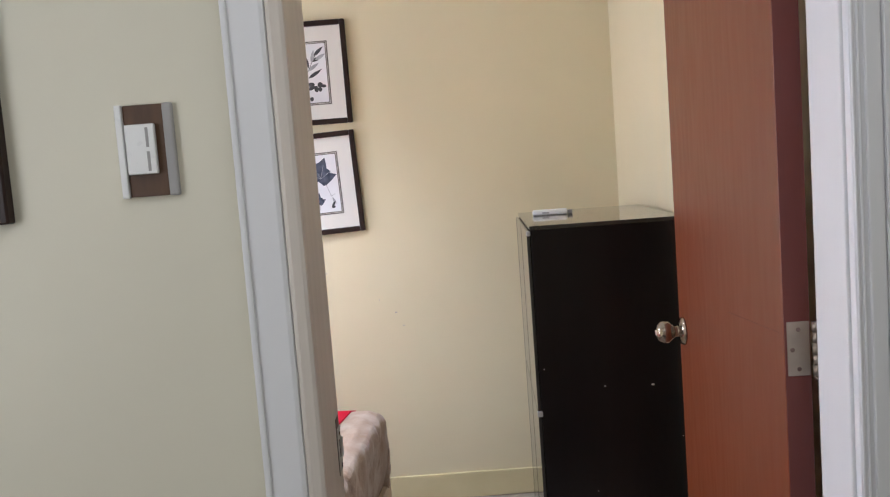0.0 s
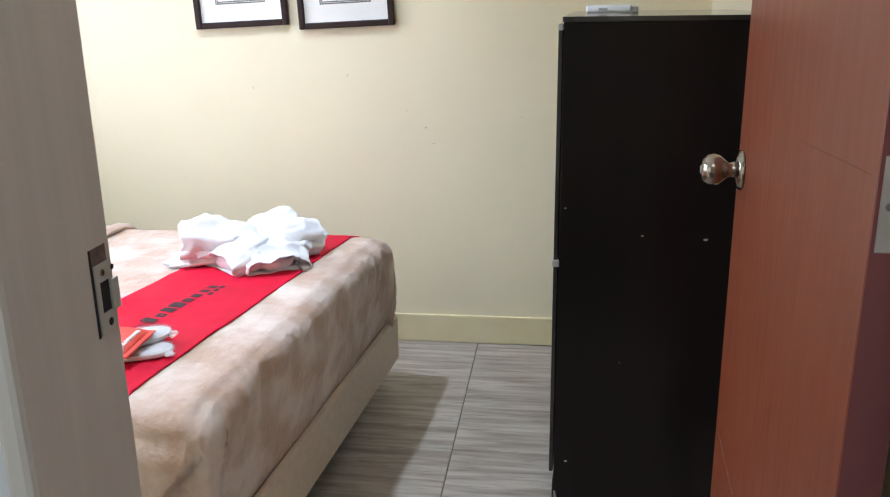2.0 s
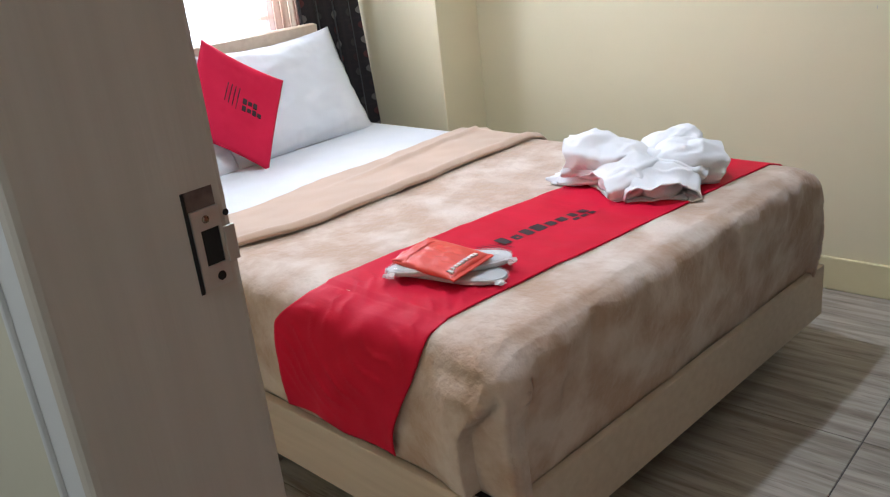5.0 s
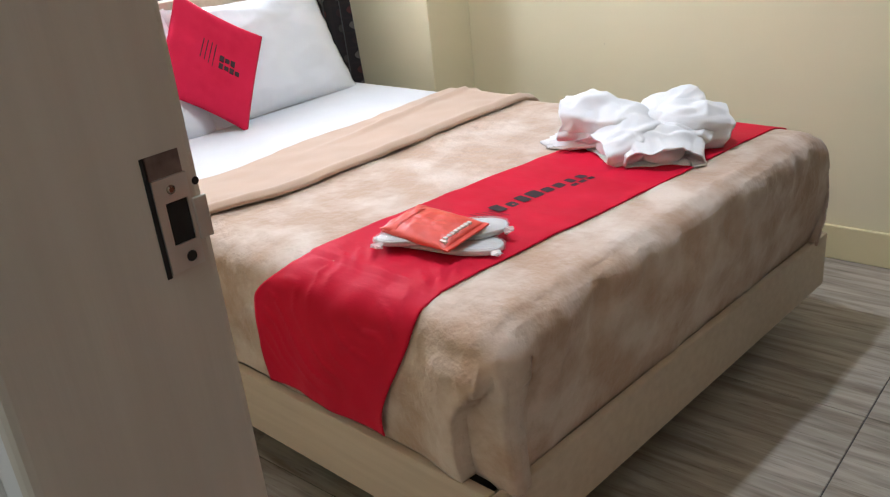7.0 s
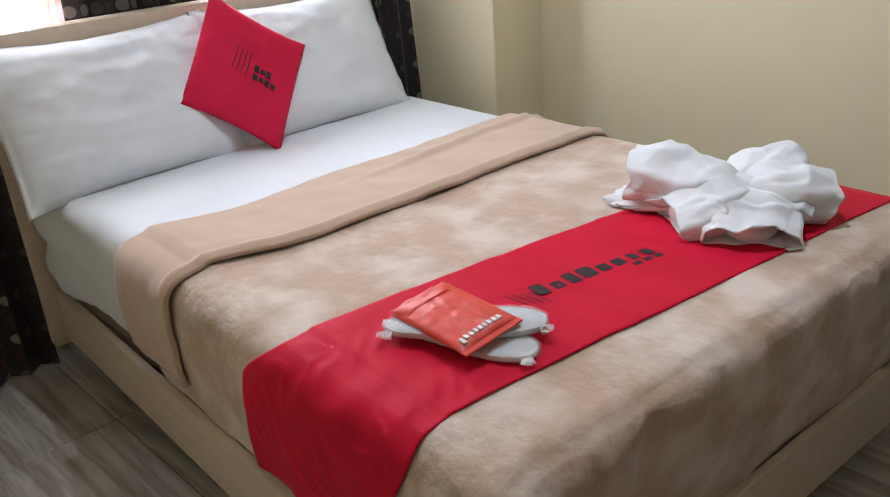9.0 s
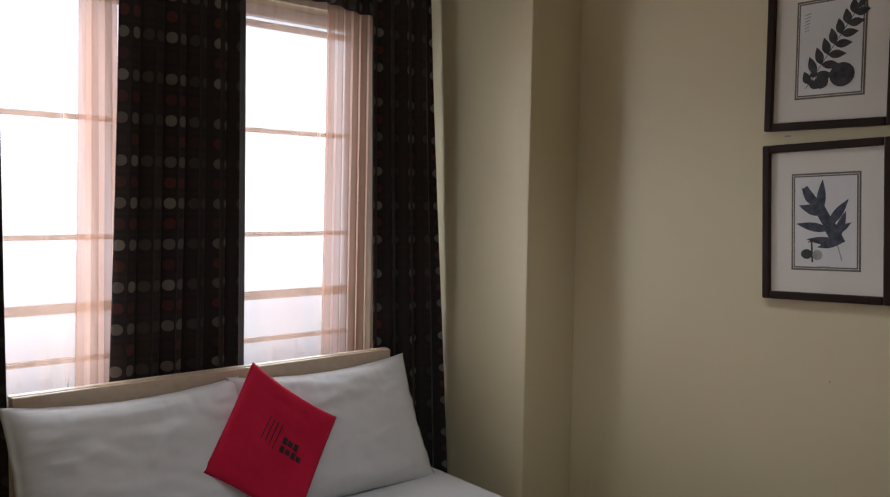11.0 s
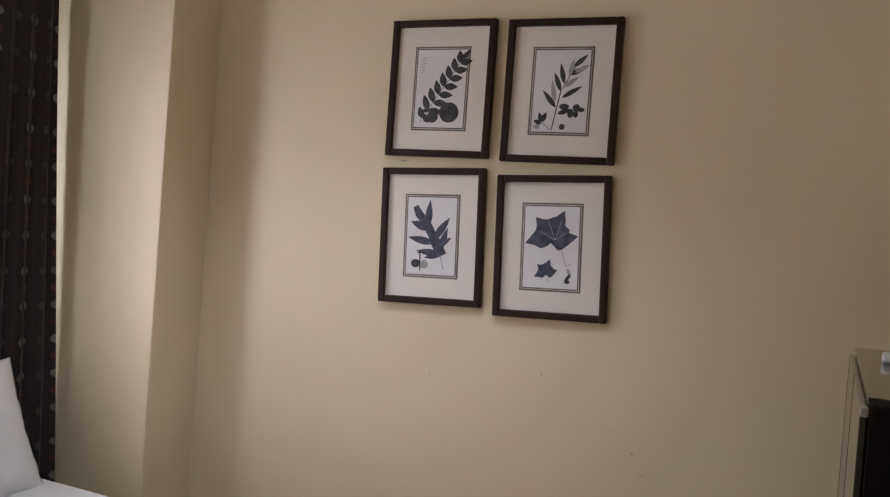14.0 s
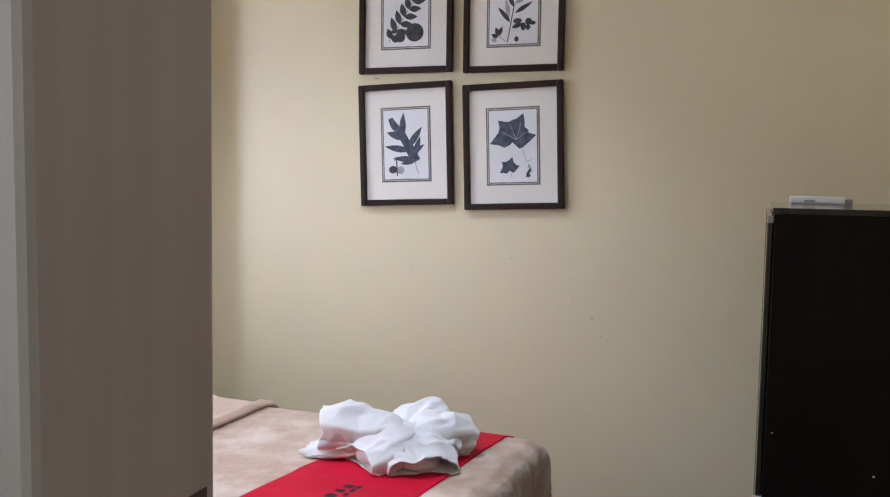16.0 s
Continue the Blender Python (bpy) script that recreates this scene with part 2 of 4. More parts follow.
def backdrop_material():
    """Bright hazy sky over pale roofs."""
    m, n, l, p = nodes_of("hazy_sky")
    n.remove(p)
    tc, sp, em = n.new("ShaderNodeTexCoord"), n.new("ShaderNodeSeparateXYZ"), n.new("ShaderNodeEmission")
    l.new(tc.outputs["Object"], sp.inputs[0])
    mr = n.new("ShaderNodeMapRange")
    mr.inputs["From Min"].default_value, mr.inputs["From Max"].default_value = 0.3, 1.6
    l.new(sp.outputs[2], mr.inputs[0])
    mp, nz, ad = n.new("ShaderNodeMapping"), n.new("ShaderNodeTexNoise"), n.new("ShaderNodeMath")
    mp.inputs["Scale"].default_value = (1, 1.6, 7.0)
    nz.inputs["Scale"].default_value, nz.inputs["Detail"].default_value = 1.0, 3
    l.new(tc.outputs["Object"], mp.inputs[0])
    l.new(mp.outputs[0], nz.inputs["Vector"])
    ad.operation = "MULTIPLY_ADD"
    ad.inputs[1].default_value = 0.45
    l.new(nz.outputs[0], ad.inputs[0])
    l.new(mr.outputs[0], ad.inputs[2])
    r = ramp_node(n, (0.30, 0.32, 0.36), (0.90, 0.96, 1.08), 0.30, 0.95)
    l.new(ad.outputs[0], r.inputs[0])
    l.new(r.outputs[0], em.inputs[0])
    em.inputs[1].default_value = SKY_GLOW
    l.new(em.outputs[0], n["Material Output"].inputs[0])
    return m


def clear_plastic(name, alpha):
    m, n, l, p = nodes_of(name)
    p.inputs["Base Color"].default_value = (0.95, 0.95, 0.95, 1)
    p.inputs["Roughness"].default_value = 0.28
    p.inputs["Alpha"].default_value = alpha
    return m


SKY_GLOW = 5.5
TILE, CURTAIN = tile_material(), curtain_material()
SHEER = sheer_material("peach_voile", (0.42, 0.29, 0.23), 0.64)
# same voile where gathered: less clear, with the folds' shade in a darker colour
SHEERFOLD = sheer_material("peach_voile_gathered_shaded", (0.36, 0.22, 0.165), 0.26)
BACKDROP, WRAP, WRAPKNOT = backdrop_material(), clear_plastic("clear_wrap", 0.16), clear_plastic("scrunched_wrap", 0.5)


# ---- mesh helpers ----
def thing(name, label, category, base=(0, 0, 0), group=""):
    ob = new(name)
    ob.empty_display_size = 0.1
    ob.location = base
    return tagged(ob, label, category, group)


def part(name, bm, material, parent=None, label="", smooth=False):
    me = bpy.data.meshes.new(name)
    bm.normal_update()
    if smooth:
        for f in bm.faces:
            f.smooth = True
    bm.to_mesh(me)
    bm.free()
    me.materials.append(material)
    ob = new(name, me)
    if parent is not None:
        ob.parent = parent
        if parent.type == "EMPTY":
            ob.matrix_parent_inverse = Matrix.Translation(parent.location).inverted()
    return tagged(ob, label)


def structure(name, bm, material, label, category, smooth=False):
    return tagged(part(name, bm, material, None, "", smooth), label, category, "", "structure")


def box(x0, x1, y0, y1, z0, z1, bevel=0.0, into=None, seg=2, m=None):
    bm = into or bmesh.new()
    r = bmesh.ops.create_cube(bm, size=1, matrix=Matrix.Translation(((x0 + x1) / 2, (y0 + y1) / 2, (z0 + z1) / 2)) @ Matrix.Diagonal((x1 - x0, y1 - y0, z1 - z0, 1)))
    vs = r["verts"]
    if bevel:
        es = list({e for v in vs for e in v.link_edges})
        vs = list({v for f in bmesh.ops.bevel(bm, geom=es, offset=bevel, segments=seg, affect="EDGES", profile=0.5)["faces"] for v in f.verts} | {v for v in vs if v.is_valid})
    if m is not None:
        bmesh.ops.transform(bm, matrix=m, verts=vs)
    return bm


def tube(p0, p1, r0, r1=None, seg=16, into=None):
    bm = into or bmesh.new()
    p0, p1 = Vector(p0), Vector(p1)
    d = p1 - p0
    m = Matrix.Translation((p0 + p1) / 2) @ d.to_track_quat("Z", "Y").to_matrix().to_4x4()
    bmesh.ops.create_cone(bm, cap_ends=True, segments=seg, radius1=r0, radius2=r0 if r1 is None else r1, depth=d.length, matrix=m)
    return bm


def lathe(profile, m, seg=24, into=None):
    """Surface of revolution about z from (radius, height) pairs, placed by m."""
    bm = into or bmesh.new()
    rings = []
    for r, h in profile:
        rings.append([bm.verts.new(m @ Vector((r * math.cos(2 * math.pi * i / seg), r * math.sin(2 * math.pi * i / seg), h))) for i in range(seg)])
    for a, b in zip(rings, rings[1:]):
        for i in range(seg):
            bm.faces.new((a[i], a[(i + 1) % seg], b[(i + 1) % seg], b[i]))
    bm.faces.new(rings[0][::-1])
    bm.faces.new(rings[-1])
    return bm


def sheet(fn, nu, nv, uv=None, into=None):
    """Grid of fn(u, v), u and v from 0 to 1; uv gives the cloth coordinates."""
    bm = into or bmesh.new()
    lay = bm.loops.layers.uv.new("cloth") if uv else None
    vs = [[bm.verts.new(fn(i / nu, j / nv)) for j in range(nv + 1)] for i in range(nu + 1)]
    for i in range(nu):
        for j in range(nv):
            f = bm.faces.new((vs[i][j], vs[i + 1][j], vs[i + 1][j + 1], vs[i][j + 1]))
            if uv:
                for lp, (a, b) in zip(f.loops, ((i, j), (i + 1, j), (i + 1, j + 1), (i, j + 1))):
                    lp[lay].uv = uv(a / nu, b / nv)
    return bm


def thick(ob, t, offset=0.0):
    s = ob.modifiers.new("thickness", "SOLIDIFY")
    s.thickness, s.offset = t, offset
    return ob


def flat(points, m, depth=0.0, into=None):
    """Polygon of (x, y) pairs, placed by m, with an optional depth along its normal."""
    bm = into or bmesh.new()
    f = bm.faces.new([bm.verts.new(m @ Vector((x, y, 0))) for x, y in points])
    if depth:
        e = bmesh.ops.extrude_face_region(bm, geom=[f])
        bmesh.ops.translate(bm, vec=m.to_3x3() @ Vector((0, 0, depth)), verts=[v for v in e["geom"] if isinstance(v, bmesh.types.BMVert)])
    return bm


def wob(x, y, z, s=1.0):
    return noise.noise(Vector((x * s, y * s, z * s)))


def smooth01(x):
    x = max(0.0, min(1.0, x))
    return x * x * (3 - 2 * x)


# ---- plan ----
WX0, WX1 = -2.46, 0.68          # bedroom walls across
DY0, DY1 = 1.197, 1.327         # wall that holds the bedroom door
PY = 3.69                       # wall that holds the pictures
CZ = 2.62                       # ceiling
COLX, COLY = -1.905, 3.440      # corner column
OX0, OX1 = -0.277, 0.480         # door opening between the linings
HY, HX0, HX1 = -1.25, -1.6, 1.5  # hall


def wall_with_hole(axis, a0, a1, t0, t1, h0, h1, z0, z1, top):
    """Wall along an axis from a0 to a1, thickness t0 to t1, with one hole h0..h1, z0..z1."""
    bm = bmesh.new()
    for p, q, lo, hi in ((a0, h0, 0, top), (h1, a1, 0, top), (h0, h1, z1, top), (h0, h1, 0, z0)):
        if q - p < 1e-4 or hi - lo < 1e-4:
            continue
        if axis == "x":
            box(p, q, t0, t1, lo, hi, into=bm)
        else:
            box(t0, t1, p, q, lo, hi, into=bm)
    bmesh.ops.remove_doubles(bm, verts=bm.verts, dist=1e-5)
    return bm


def build_shell():
    # door wall: hall side and bedroom side carry different paint
    structure("wall_hall", wall_with_hole("x", HX0, HX1, DY0, 1.262, OX0 - 0.02, OX1 + 0.03, 0, 2.08, CZ), HALLWALL, "cream painted hall wall beside the bedroom door", "wall")
    structure("wall_south", wall_with_hole("x", WX0 - 0.12, HX1, 1.262, DY1, OX0 - 0.02, OX1 + 0.03, 0, 2.08, CZ), WALL, "cream painted bedroom wall with the doorway", "wall")
    structure("wall_north", box(WX0 - 0.12, WX1 + 0.12, PY, PY + 0.12, 0, CZ), WALL, "pale yellow painted wall behind the pictures", "wall")
    rnd = random.Random(8)
    north = bpy.data.objects["wall_north"]
    for x, z, w, h, mt in ((-0.62, 1.055, 0.006, 0.012, CHIP), (-0.99, 1.01, 0.003, 0.010, INKPALE), (-1.30, 0.66, 0.003, 0.003, RAWWOOD), (-0.33, 0.86, 0.012, 0.008, CHIP), (-0.40, 0.92, 0.004, 0.012, CHIP), (-0.30, 0.80, 0.016, 0.005, CHIP), (-1.14, 1.692, 0.030, 0.006, INKPALE), (0.03, 0.90, 0.003, 0.003, RAWWOOD)):
        g = flat([((0.6 + 0.6 * rnd.random()) * w / 2 * math.cos(k * 0.9), (0.6 + 0.6 * rnd.random()) * h / 2 * math.sin(k * 0.9)) for k in range(7)], pose(x, PY - 0.0004, z, 90, 0, 0), 0.0003)
        part("scuff", g, mt, north)
    structure("wall_column", box(WX0, COLX, COLY, PY, 0, CZ, 0.004), WALL, "pale yellow painted corner column", "column")
    structure("wall_east", box(WX1, WX1 + 0.12, DY1, PY, 0, CZ), WALL, "pale yellow painted wall behind the cabinet", "wall")
    structure("wall_west", wall_with_hole("y", DY1, PY, WX0 - 0.16, WX0, 1.80, 3.20, 0.86, 2.14, CZ), WALL, "pale yellow painted wall with the window", "wall")
    structure("ceiling", box(WX0 - 0.12, WX1 + 0.12, 1.262, PY + 0.12, CZ, CZ + 0.08), CEIL, "plain white painted bedroom ceiling", "ceiling")
    structure("ceiling_hall", box(HX0, HX1, HY, 1.262, CZ, CZ + 0.08), CEIL, "plain white painted hall ceiling", "ceiling")
    structure("wall_hall_back", box(HX0 - 0.1, HX1 + 0.1, HY - 0.1, HY, 0, CZ), HALLWALL, "cream painted hall wall", "wall")
    structure("wall_hall_west", box(HX0 - 0.1, HX0, HY, DY0, 0, CZ), HALLWALL, "cream painted hall end wall", "wall")
    structure("wall_hall_east", box(HX1, HX1 + 0.1, HY, DY0, 0, CZ), HALLWALL, "cream painted hall end wall", "wall")
    structure("floor_hall", box(HX0, HX1, HY, 1.30, -0.1, -0.002), GROUT, "grey hall floor", "floor")
    structure("baseboard", box(COLX, WX1, PY - 0.014, PY, 0, 0.116, 0.004), BASE, "mustard yellow painted baseboard", "baseboard")
    structure("baseboard_column", box(COLX, COLX + 0.013, COLY, PY - 0.016, 0, 0.116, 0.004), BASE, "mustard yellow painted baseboard round the column", "baseboard")
    structure("baseboard_east", box(WX1 - 0.013, WX1, DY1, PY - 0.016, 0, 0.116, 0.004), BASE, "mustard yellow painted baseboard", "baseboard")


def build_door_frame():
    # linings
    # left lining: white like the casing, coloured darker for its shaded side
    structure("door_jamb_left", box(OX0 - 0.0265, OX0, 1.152, DY1, 0, 2.06, 0.007), JAMB_SHADED, "white painted door jamb with a strike plate, shade put into its grey-beige colour", "door jamb")
    right = structure("door_jamb_right", box(OX1 + 0.018, OX1 + 0.03, DY0, DY1, 0, 2.06, 0.001), TRIM, "white painted door jamb carrying the hinges", "door jamb")
    part("door_stop", box(OX1, OX1 + 0.0175, DY0, 1.300, 0, 2.05, 0.002), TRIM, right)
    structure("door_head", box(OX0, OX1 + 0.009, DY0, DY1, 2.05, 2.08), TRIM, "white painted door head", "door frame")
    # casings with a stepped moulding
    lc = structure("trim_left", box(-0.362, -0.304, 1.158, DY0 - 0.001, 0, 2.10, 0.008), TRIM, "white gloss door casing", "door casing")
    part("bead", box(-0.3635, -0.354, 1.1535, 1.166, 0, 2.098, 0.003), TRIM, lc)
    rc = structure("trim_right", box(OX1 + 0.004, OX1 + 0.064, 1.178, DY0 - 0.001, 0, 2.10, 0.003), TRIM, "white gloss fluted door casing", "door casing")
    for a, b, d in ((0.006, 0.011, 0.003), (0.014, 0.0185, 0.004), (0.024, 0.046, 0.006), (0.049, 0.062, 0.009)):
        part("bead", box(OX1 + 0.004 + a - 0.004, OX1 + 0.004 + b - 0.004, 1.1785 - d, 1.1795, 0, 2.098, 0.0018), TRIM, rc)
    structure("trim_top", box(-0.340, OX1 + 0.064, 1.178, DY0 - 0.001, 2.102, 2.16, 0.004), TRIM, "white gloss door casing", "door casing")


def build_strike_plate():
    x = OX0
    t = thing("strike_plate", "steel strike plate screwed to the left door jamb", "strike plate", (x, 1.29, 1.01))
    plate = wall_with_hole("y", 1.2765, 1.3045, x + 0.0002, x + 0.0022, 1.2835, 1.3015, 0.020, 0.052, 0.070)
    bmesh.ops.translate(plate, vec=(0, 0, 1.0125), verts=plate.verts)
    part("plate", plate, STEEL, t)
    # holes and recess edge have no depth; flat dark pieces give their shade
    part("latch_hole", box(x + 0.0002, x + 0.0008, 1.2835, 1.3015, 1.0325, 1.0645), HOLE_SHADE, t, "latch hole, its shade a flat black piece")
    part("lip", box(x + 0.0002, x + 0.0035, 1.3045, 1.316, 1.030, 1.062, 0.001), STEEL, t)
    part("chiselled_recess", box(x + 0.0002, x + 0.0007, 1.2755, 1.303, 1.083, 1.100), RAWWOOD, t, "bare chiselled wood above the plate")
    part("recess_edge", box(x + 0.0002, x + 0.0007, 1.2725, 1.2764, 1.010, 1.100), HOLE_SHADE, t)
    m = pose(x + 0.0022, 1.290, 1.0735, 0, 90, 0)
    part("screw", lathe([(0.0035, 0), (0.0035, 0.0006), (0.002, 0.0012)], m, 12), CHROME, t)
    part("screw_hole", lathe([(0.0042, 0), (0.0042, 0.0003)], pose(x + 0.0022, 1.2945, 1.021, 0, 90, 0), 14), HOLE_SHADE, t)
    part("screw_hole", lathe([(0.003, 0), (0.003, 0.0003)], pose(x + 0.0004, 1.3115, 1.073, 0, 90, 0), 12), HOLE_SHADE, t)
    t.location += Vector((0, 0.010, -0.0065))


def build_door():
    hinge, ang = Vector((0.447, 1.346, 0)), -2.2
    m = Matrix.Translation(hinge) @ Matrix.Rotation(radians(ang), 4, "Z")
    t = thing("door", "orange-brown veneered bedroom door standing open", "door", hinge)
    leaf = box(0.0, 0.042, 0.0, 0.715, 0.008, 2.035, 0.0015)
    bmesh.ops.transform(leaf, matrix=m, verts=leaf.verts)
    part("leaf", leaf, DOORM, t)
    edge = box(0.0005, 0.0415, -0.0012, 0.0, 0.01, 2.033)
    bmesh.ops.transform(edge, matrix=m, verts=edge.verts)
    part("edge_strip", edge, DOOREDGE, t, "dark red painted hinge edge")
    for a, b in (((0.02, 1.160), (0.30, 1.146)), ((0.31, 0.500), (0.69, 0.538))):
        g = bmesh.new()
        (ya, za), (yb, zb) = a, b
        d = math.hypot(yb - ya, zb - za)
        box(-0.0006, 0.0004, 0, d, -0.0005, 0.0005, into=g, m=m @ pose(0, ya, za) @ Matrix.Rotation(math.atan2(zb - za, yb - ya), 4, "X"))
        part("scratch", g, RAWWOOD if ya > 0.3 else DOOREDGE, t, "thin scratch in the veneer")
    # knob on the face toward the opening
    kb = m @ pose(0, 0.672, 1.036, 0, -90, 0)
    knob = part("knob", lathe([(0.014, 0.0), (0.014, 0.016), (0.012, 0.022), (0.018, 0.030), (0.0255, 0.038), (0.0275, 0.047), (0.0265, 0.056), (0.020, 0.064), (0.010, 0.067), (0.004, 0.066)], kb, 28), CHROME, t, "worn chrome round door knob", True)
    part("rose", lathe([(0.034, 0.0), (0.034, 0.003), (0.030, 0.009), (0.018, 0.013), (0.014, 0.013)], kb, 28), CHROME, knob, "", True)
    part("keyhole", lathe([(0.007, 0.0655), (0.007, 0.0675), (0.003, 0.068)], kb, 14), STEEL, knob)
    # three hinges
    for z in (0.22, 1.092, 1.86):
        h = part("hinge", box(0.004, 0.040, -0.0032, -0.0012, z, z + 0.089, 0.0008, m=m), HINGEM, t, "satin steel butt hinge")
        part("jamb_leaf", box(OX1 + 0.0160, OX1 + 0.0176, 1.3015, 1.3265, z, z + 0.089), HINGEM, h)
        kx, ky = 0.4935, 1.3345
        for i in range(5):
            part("knuckle", tube((kx, ky, z + i * 0.0178 + 0.0006), (kx, ky, z + (i + 1) * 0.0178 - 0.0006), 0.0052 if i % 2 else 0.0058, seg=14), HINGEM, h, "", True)
        part("pin", tube((kx, ky, z - 0.008), (kx, ky, z), 0.003, 0.0045, 12), CHROME, h, "", True)
        for yy, zz in ((0.022, 0.076), (0.012, 0.043), (0.022, 0.011)):
            part("screw", lathe([(0.0036, 0.0), (0.0036, 0.0006), (0.0022, 0.0002)], m @ pose(yy, -0.0032, z + zz, 90, 0, 0), 12), RAWWOOD, h)
    return t


def build_key_switch():
    x0, x1, z0, z1, y = -0.529, -0.450, 1.459, 1.586, DY0
    t = thing("key_switch", "dark wood and white key card switch on the hall wall", "wall switch", (-0.485, y, z0))
    part("back_plate", box(x0 + 0.010, x1 - 0.014, y - 0.008, y, z0, z1, 0.001), BROWNWOOD, t)
    part("side_rail", box(x0, x0 + 0.0095, y - 0.014, y, z0 - 0.001, z1 + 0.001, 0.002), WHITEPLASTIC, t)
    part("side_rail", box(x1 - 0.0145, x1, y - 0.010, y, z0 - 0.001, z1 + 0.001, 0.003), GREYPLASTIC, t)
    sw = part("switch_block", box(-0.516, -0.475, y - 0.018, y - 0.008, 1.490, 1.559, 0.002), WHITEPLASTIC, t)
    part("slot", box(-0.487, -0.483, y - 0.0185, y - 0.0175, 1.527, 1.554), GREYPLASTIC, sw)
    part("slot", box(-0.487, -0.483, y - 0.0185, y - 0.0175, 1.494, 1.521), GREYPLASTIC, sw)
    f = thing("hall_picture_frame", "dark wooden picture frame on the hall wall", "picture frame", (-0.84, y, 1.43))
    bm = box(-0.705, -0.687, y - 0.022, y, 1.435, 1.86, 0.003)
    for b in ((-0.985, -0.967, 1.435, 1.86), (-0.967, -0.705, 1.435, 1.453), (-0.967, -0.705, 1.842, 1.86)):
        box(b[0], b[1], y - 0.022, y, b[2], b[3], 0.003, into=bm)
    part("frame", bm, FRAMEWOOD, f)
    part("mat_board", box(-0.968, -0.704, y - 0.008, y - 0.002, 1.452, 1.843), MATBOARD, f)


def build_cabinet():
    x0, x1, y0, y1, z1 = 0.172, 0.640, 2.556, 3.34, 1.278
    t = thing("cabinet", "tall black-brown laminate cabinet with chipped edges against the wall", "cabinet", (0.43, 2.86, 0))
    part("body", box(x0, x1, y0, y1, 0.0, z1 - 0.012, 0.002), CABINET, t)
    part("top", box(x0 - 0.003, x1, y0 - 0.001, y1, z1 - 0.012, z1, 0.0015), CABTOP, t)
    ym = (y0 + y1) / 2
    for a, b in ((y0 + 0.004, ym - 0.003), (ym + 0.003, y1 - 0.002)):
        for z, w in ((0.115, 0.690), (0.698, z1 - 0.016)):
            d = part("door", box(x0 - 0.012, x0 - 0.002, a, b, z, w, 0.0015), CABTOP, t, "glossy dark cabinet door")
            part("edge_band", box(x0 - 0.0125, x0 - 0.0115, b - 0.006, b - 0.001, z + 0.002, w - 0.002), CABINET, d, "black door edge band")
    part("hinge_cap", box(x0 - 0.012, x0 - 0.001, y0 - 0.0035, y0 + 0.016, z1 - 0.030, z1 - 0.0155, 0.002), GREYPLASTIC, t, "grey plastic hinge cap")
    part("hinge_cap", box(x0 - 0.014, x0 + 0.002, y0 - 0.004, y0 + 0.012, 0.686, 0.702, 0.002), GREYPLASTIC, t, "grey plastic hinge cap")
    part("plinth", box(x0 - 0.003, x0, y0 + 0.001, y1 - 0.001, 0.0, 0.08), CABINET, t)
    rnd = random.Random(4)
    for x, z, s in ((0.516, 0.767, 0.006), (0.370, 0.771, 0.003), (0.203, 0.152, 0.004), (0.186, 0.834, 0.0025), (0.33, 0.44, 0.002), (0.60, 0.60, 0.003)):
        g = flat([(s * (0.7 + 0.5 * rnd.random()) * math.cos(k), 0.6 * s * (0.7 + 0.5 * rnd.random()) * math.sin(k)) for k in (0, 1, 2, 3, 4, 5)], pose(x, y0 - 0.0006, z, 90, 0, 0), 0.0004)
        part("chip", g, CHIP, t, "pale chip in the laminate")
    g = flat([(0, 0), (0.022, 0), (0.012, 0.02), (0.006, 0.055), (0, 0.06)], pose(x0 + 0.001, y0 - 0.0006, 0.003, 90, 0, 0), 0.0004)
    part("worn_corner", g, GREYPLASTIC, t, "worn bare lower corner")
    # the cabinet stands slightly turned from the wall
    t.rotation_euler.z = radians(-2.8)
    t.location += Vector((0.014, -0.013, 0))
    r = thing("remote_control", "white remote control lying on the cabinet top", "remote control", (0.30, 3.06, z1))
    mm = pose(0.300, 3.060, z1 + 0.001, 0, 0, -7)
    part("body", box(-0.065, 0.06, -0.022, 0.022, 0, 0.019, 0.005, m=mm), WHITEPLASTIC, r)
    part("holder", box(0.06, 0.078, -0.017, 0.017, 0, 0.014, 0.003, m=mm), GREYPLASTIC, r)
    part("screen", box(-0.03, -0.005, -0.0225, -0.0218, 0.005, 0.011, 0.0002, m=mm), GREYPLASTIC, r)


# ---- pictures ----
def leaf_shape(cx, cy, ang, length, width, n=9):
    pts = []
    for s in (1, -1):
        rng = range(n + 1) if s == 1 else range(n - 1, 0, -1)
        for i in rng:
            u = i / n
            pts.append((u * length, s * width * 0.5 * math.sin(math.pi * u ** 0.8)))
    c, sn = math.cos(ang), math.sin(ang)
    return [(cx + x * c - y * sn, cy + x * sn + y * c) for x, y in pts]


def strip(p, q, w):
    dx, dy = q[0] - p[0], q[1] - p[1]
    d = math.hypot(dx, dy)
    nx, ny = -dy / d * w / 2, dx / d * w / 2
    return [(p[0] + nx, p[1] + ny), (p[0] - nx, p[1] - ny), (q[0] - nx, q[1] - ny), (q[0] + nx, q[1] + ny)]


def disc(cx, cy, rx, ry=None, n=20):
    return [(cx + rx * math.cos(2 * math.pi * i / n), cy + (ry or rx) * math.sin(2 * math.pi * i / n)) for i in range(n)]


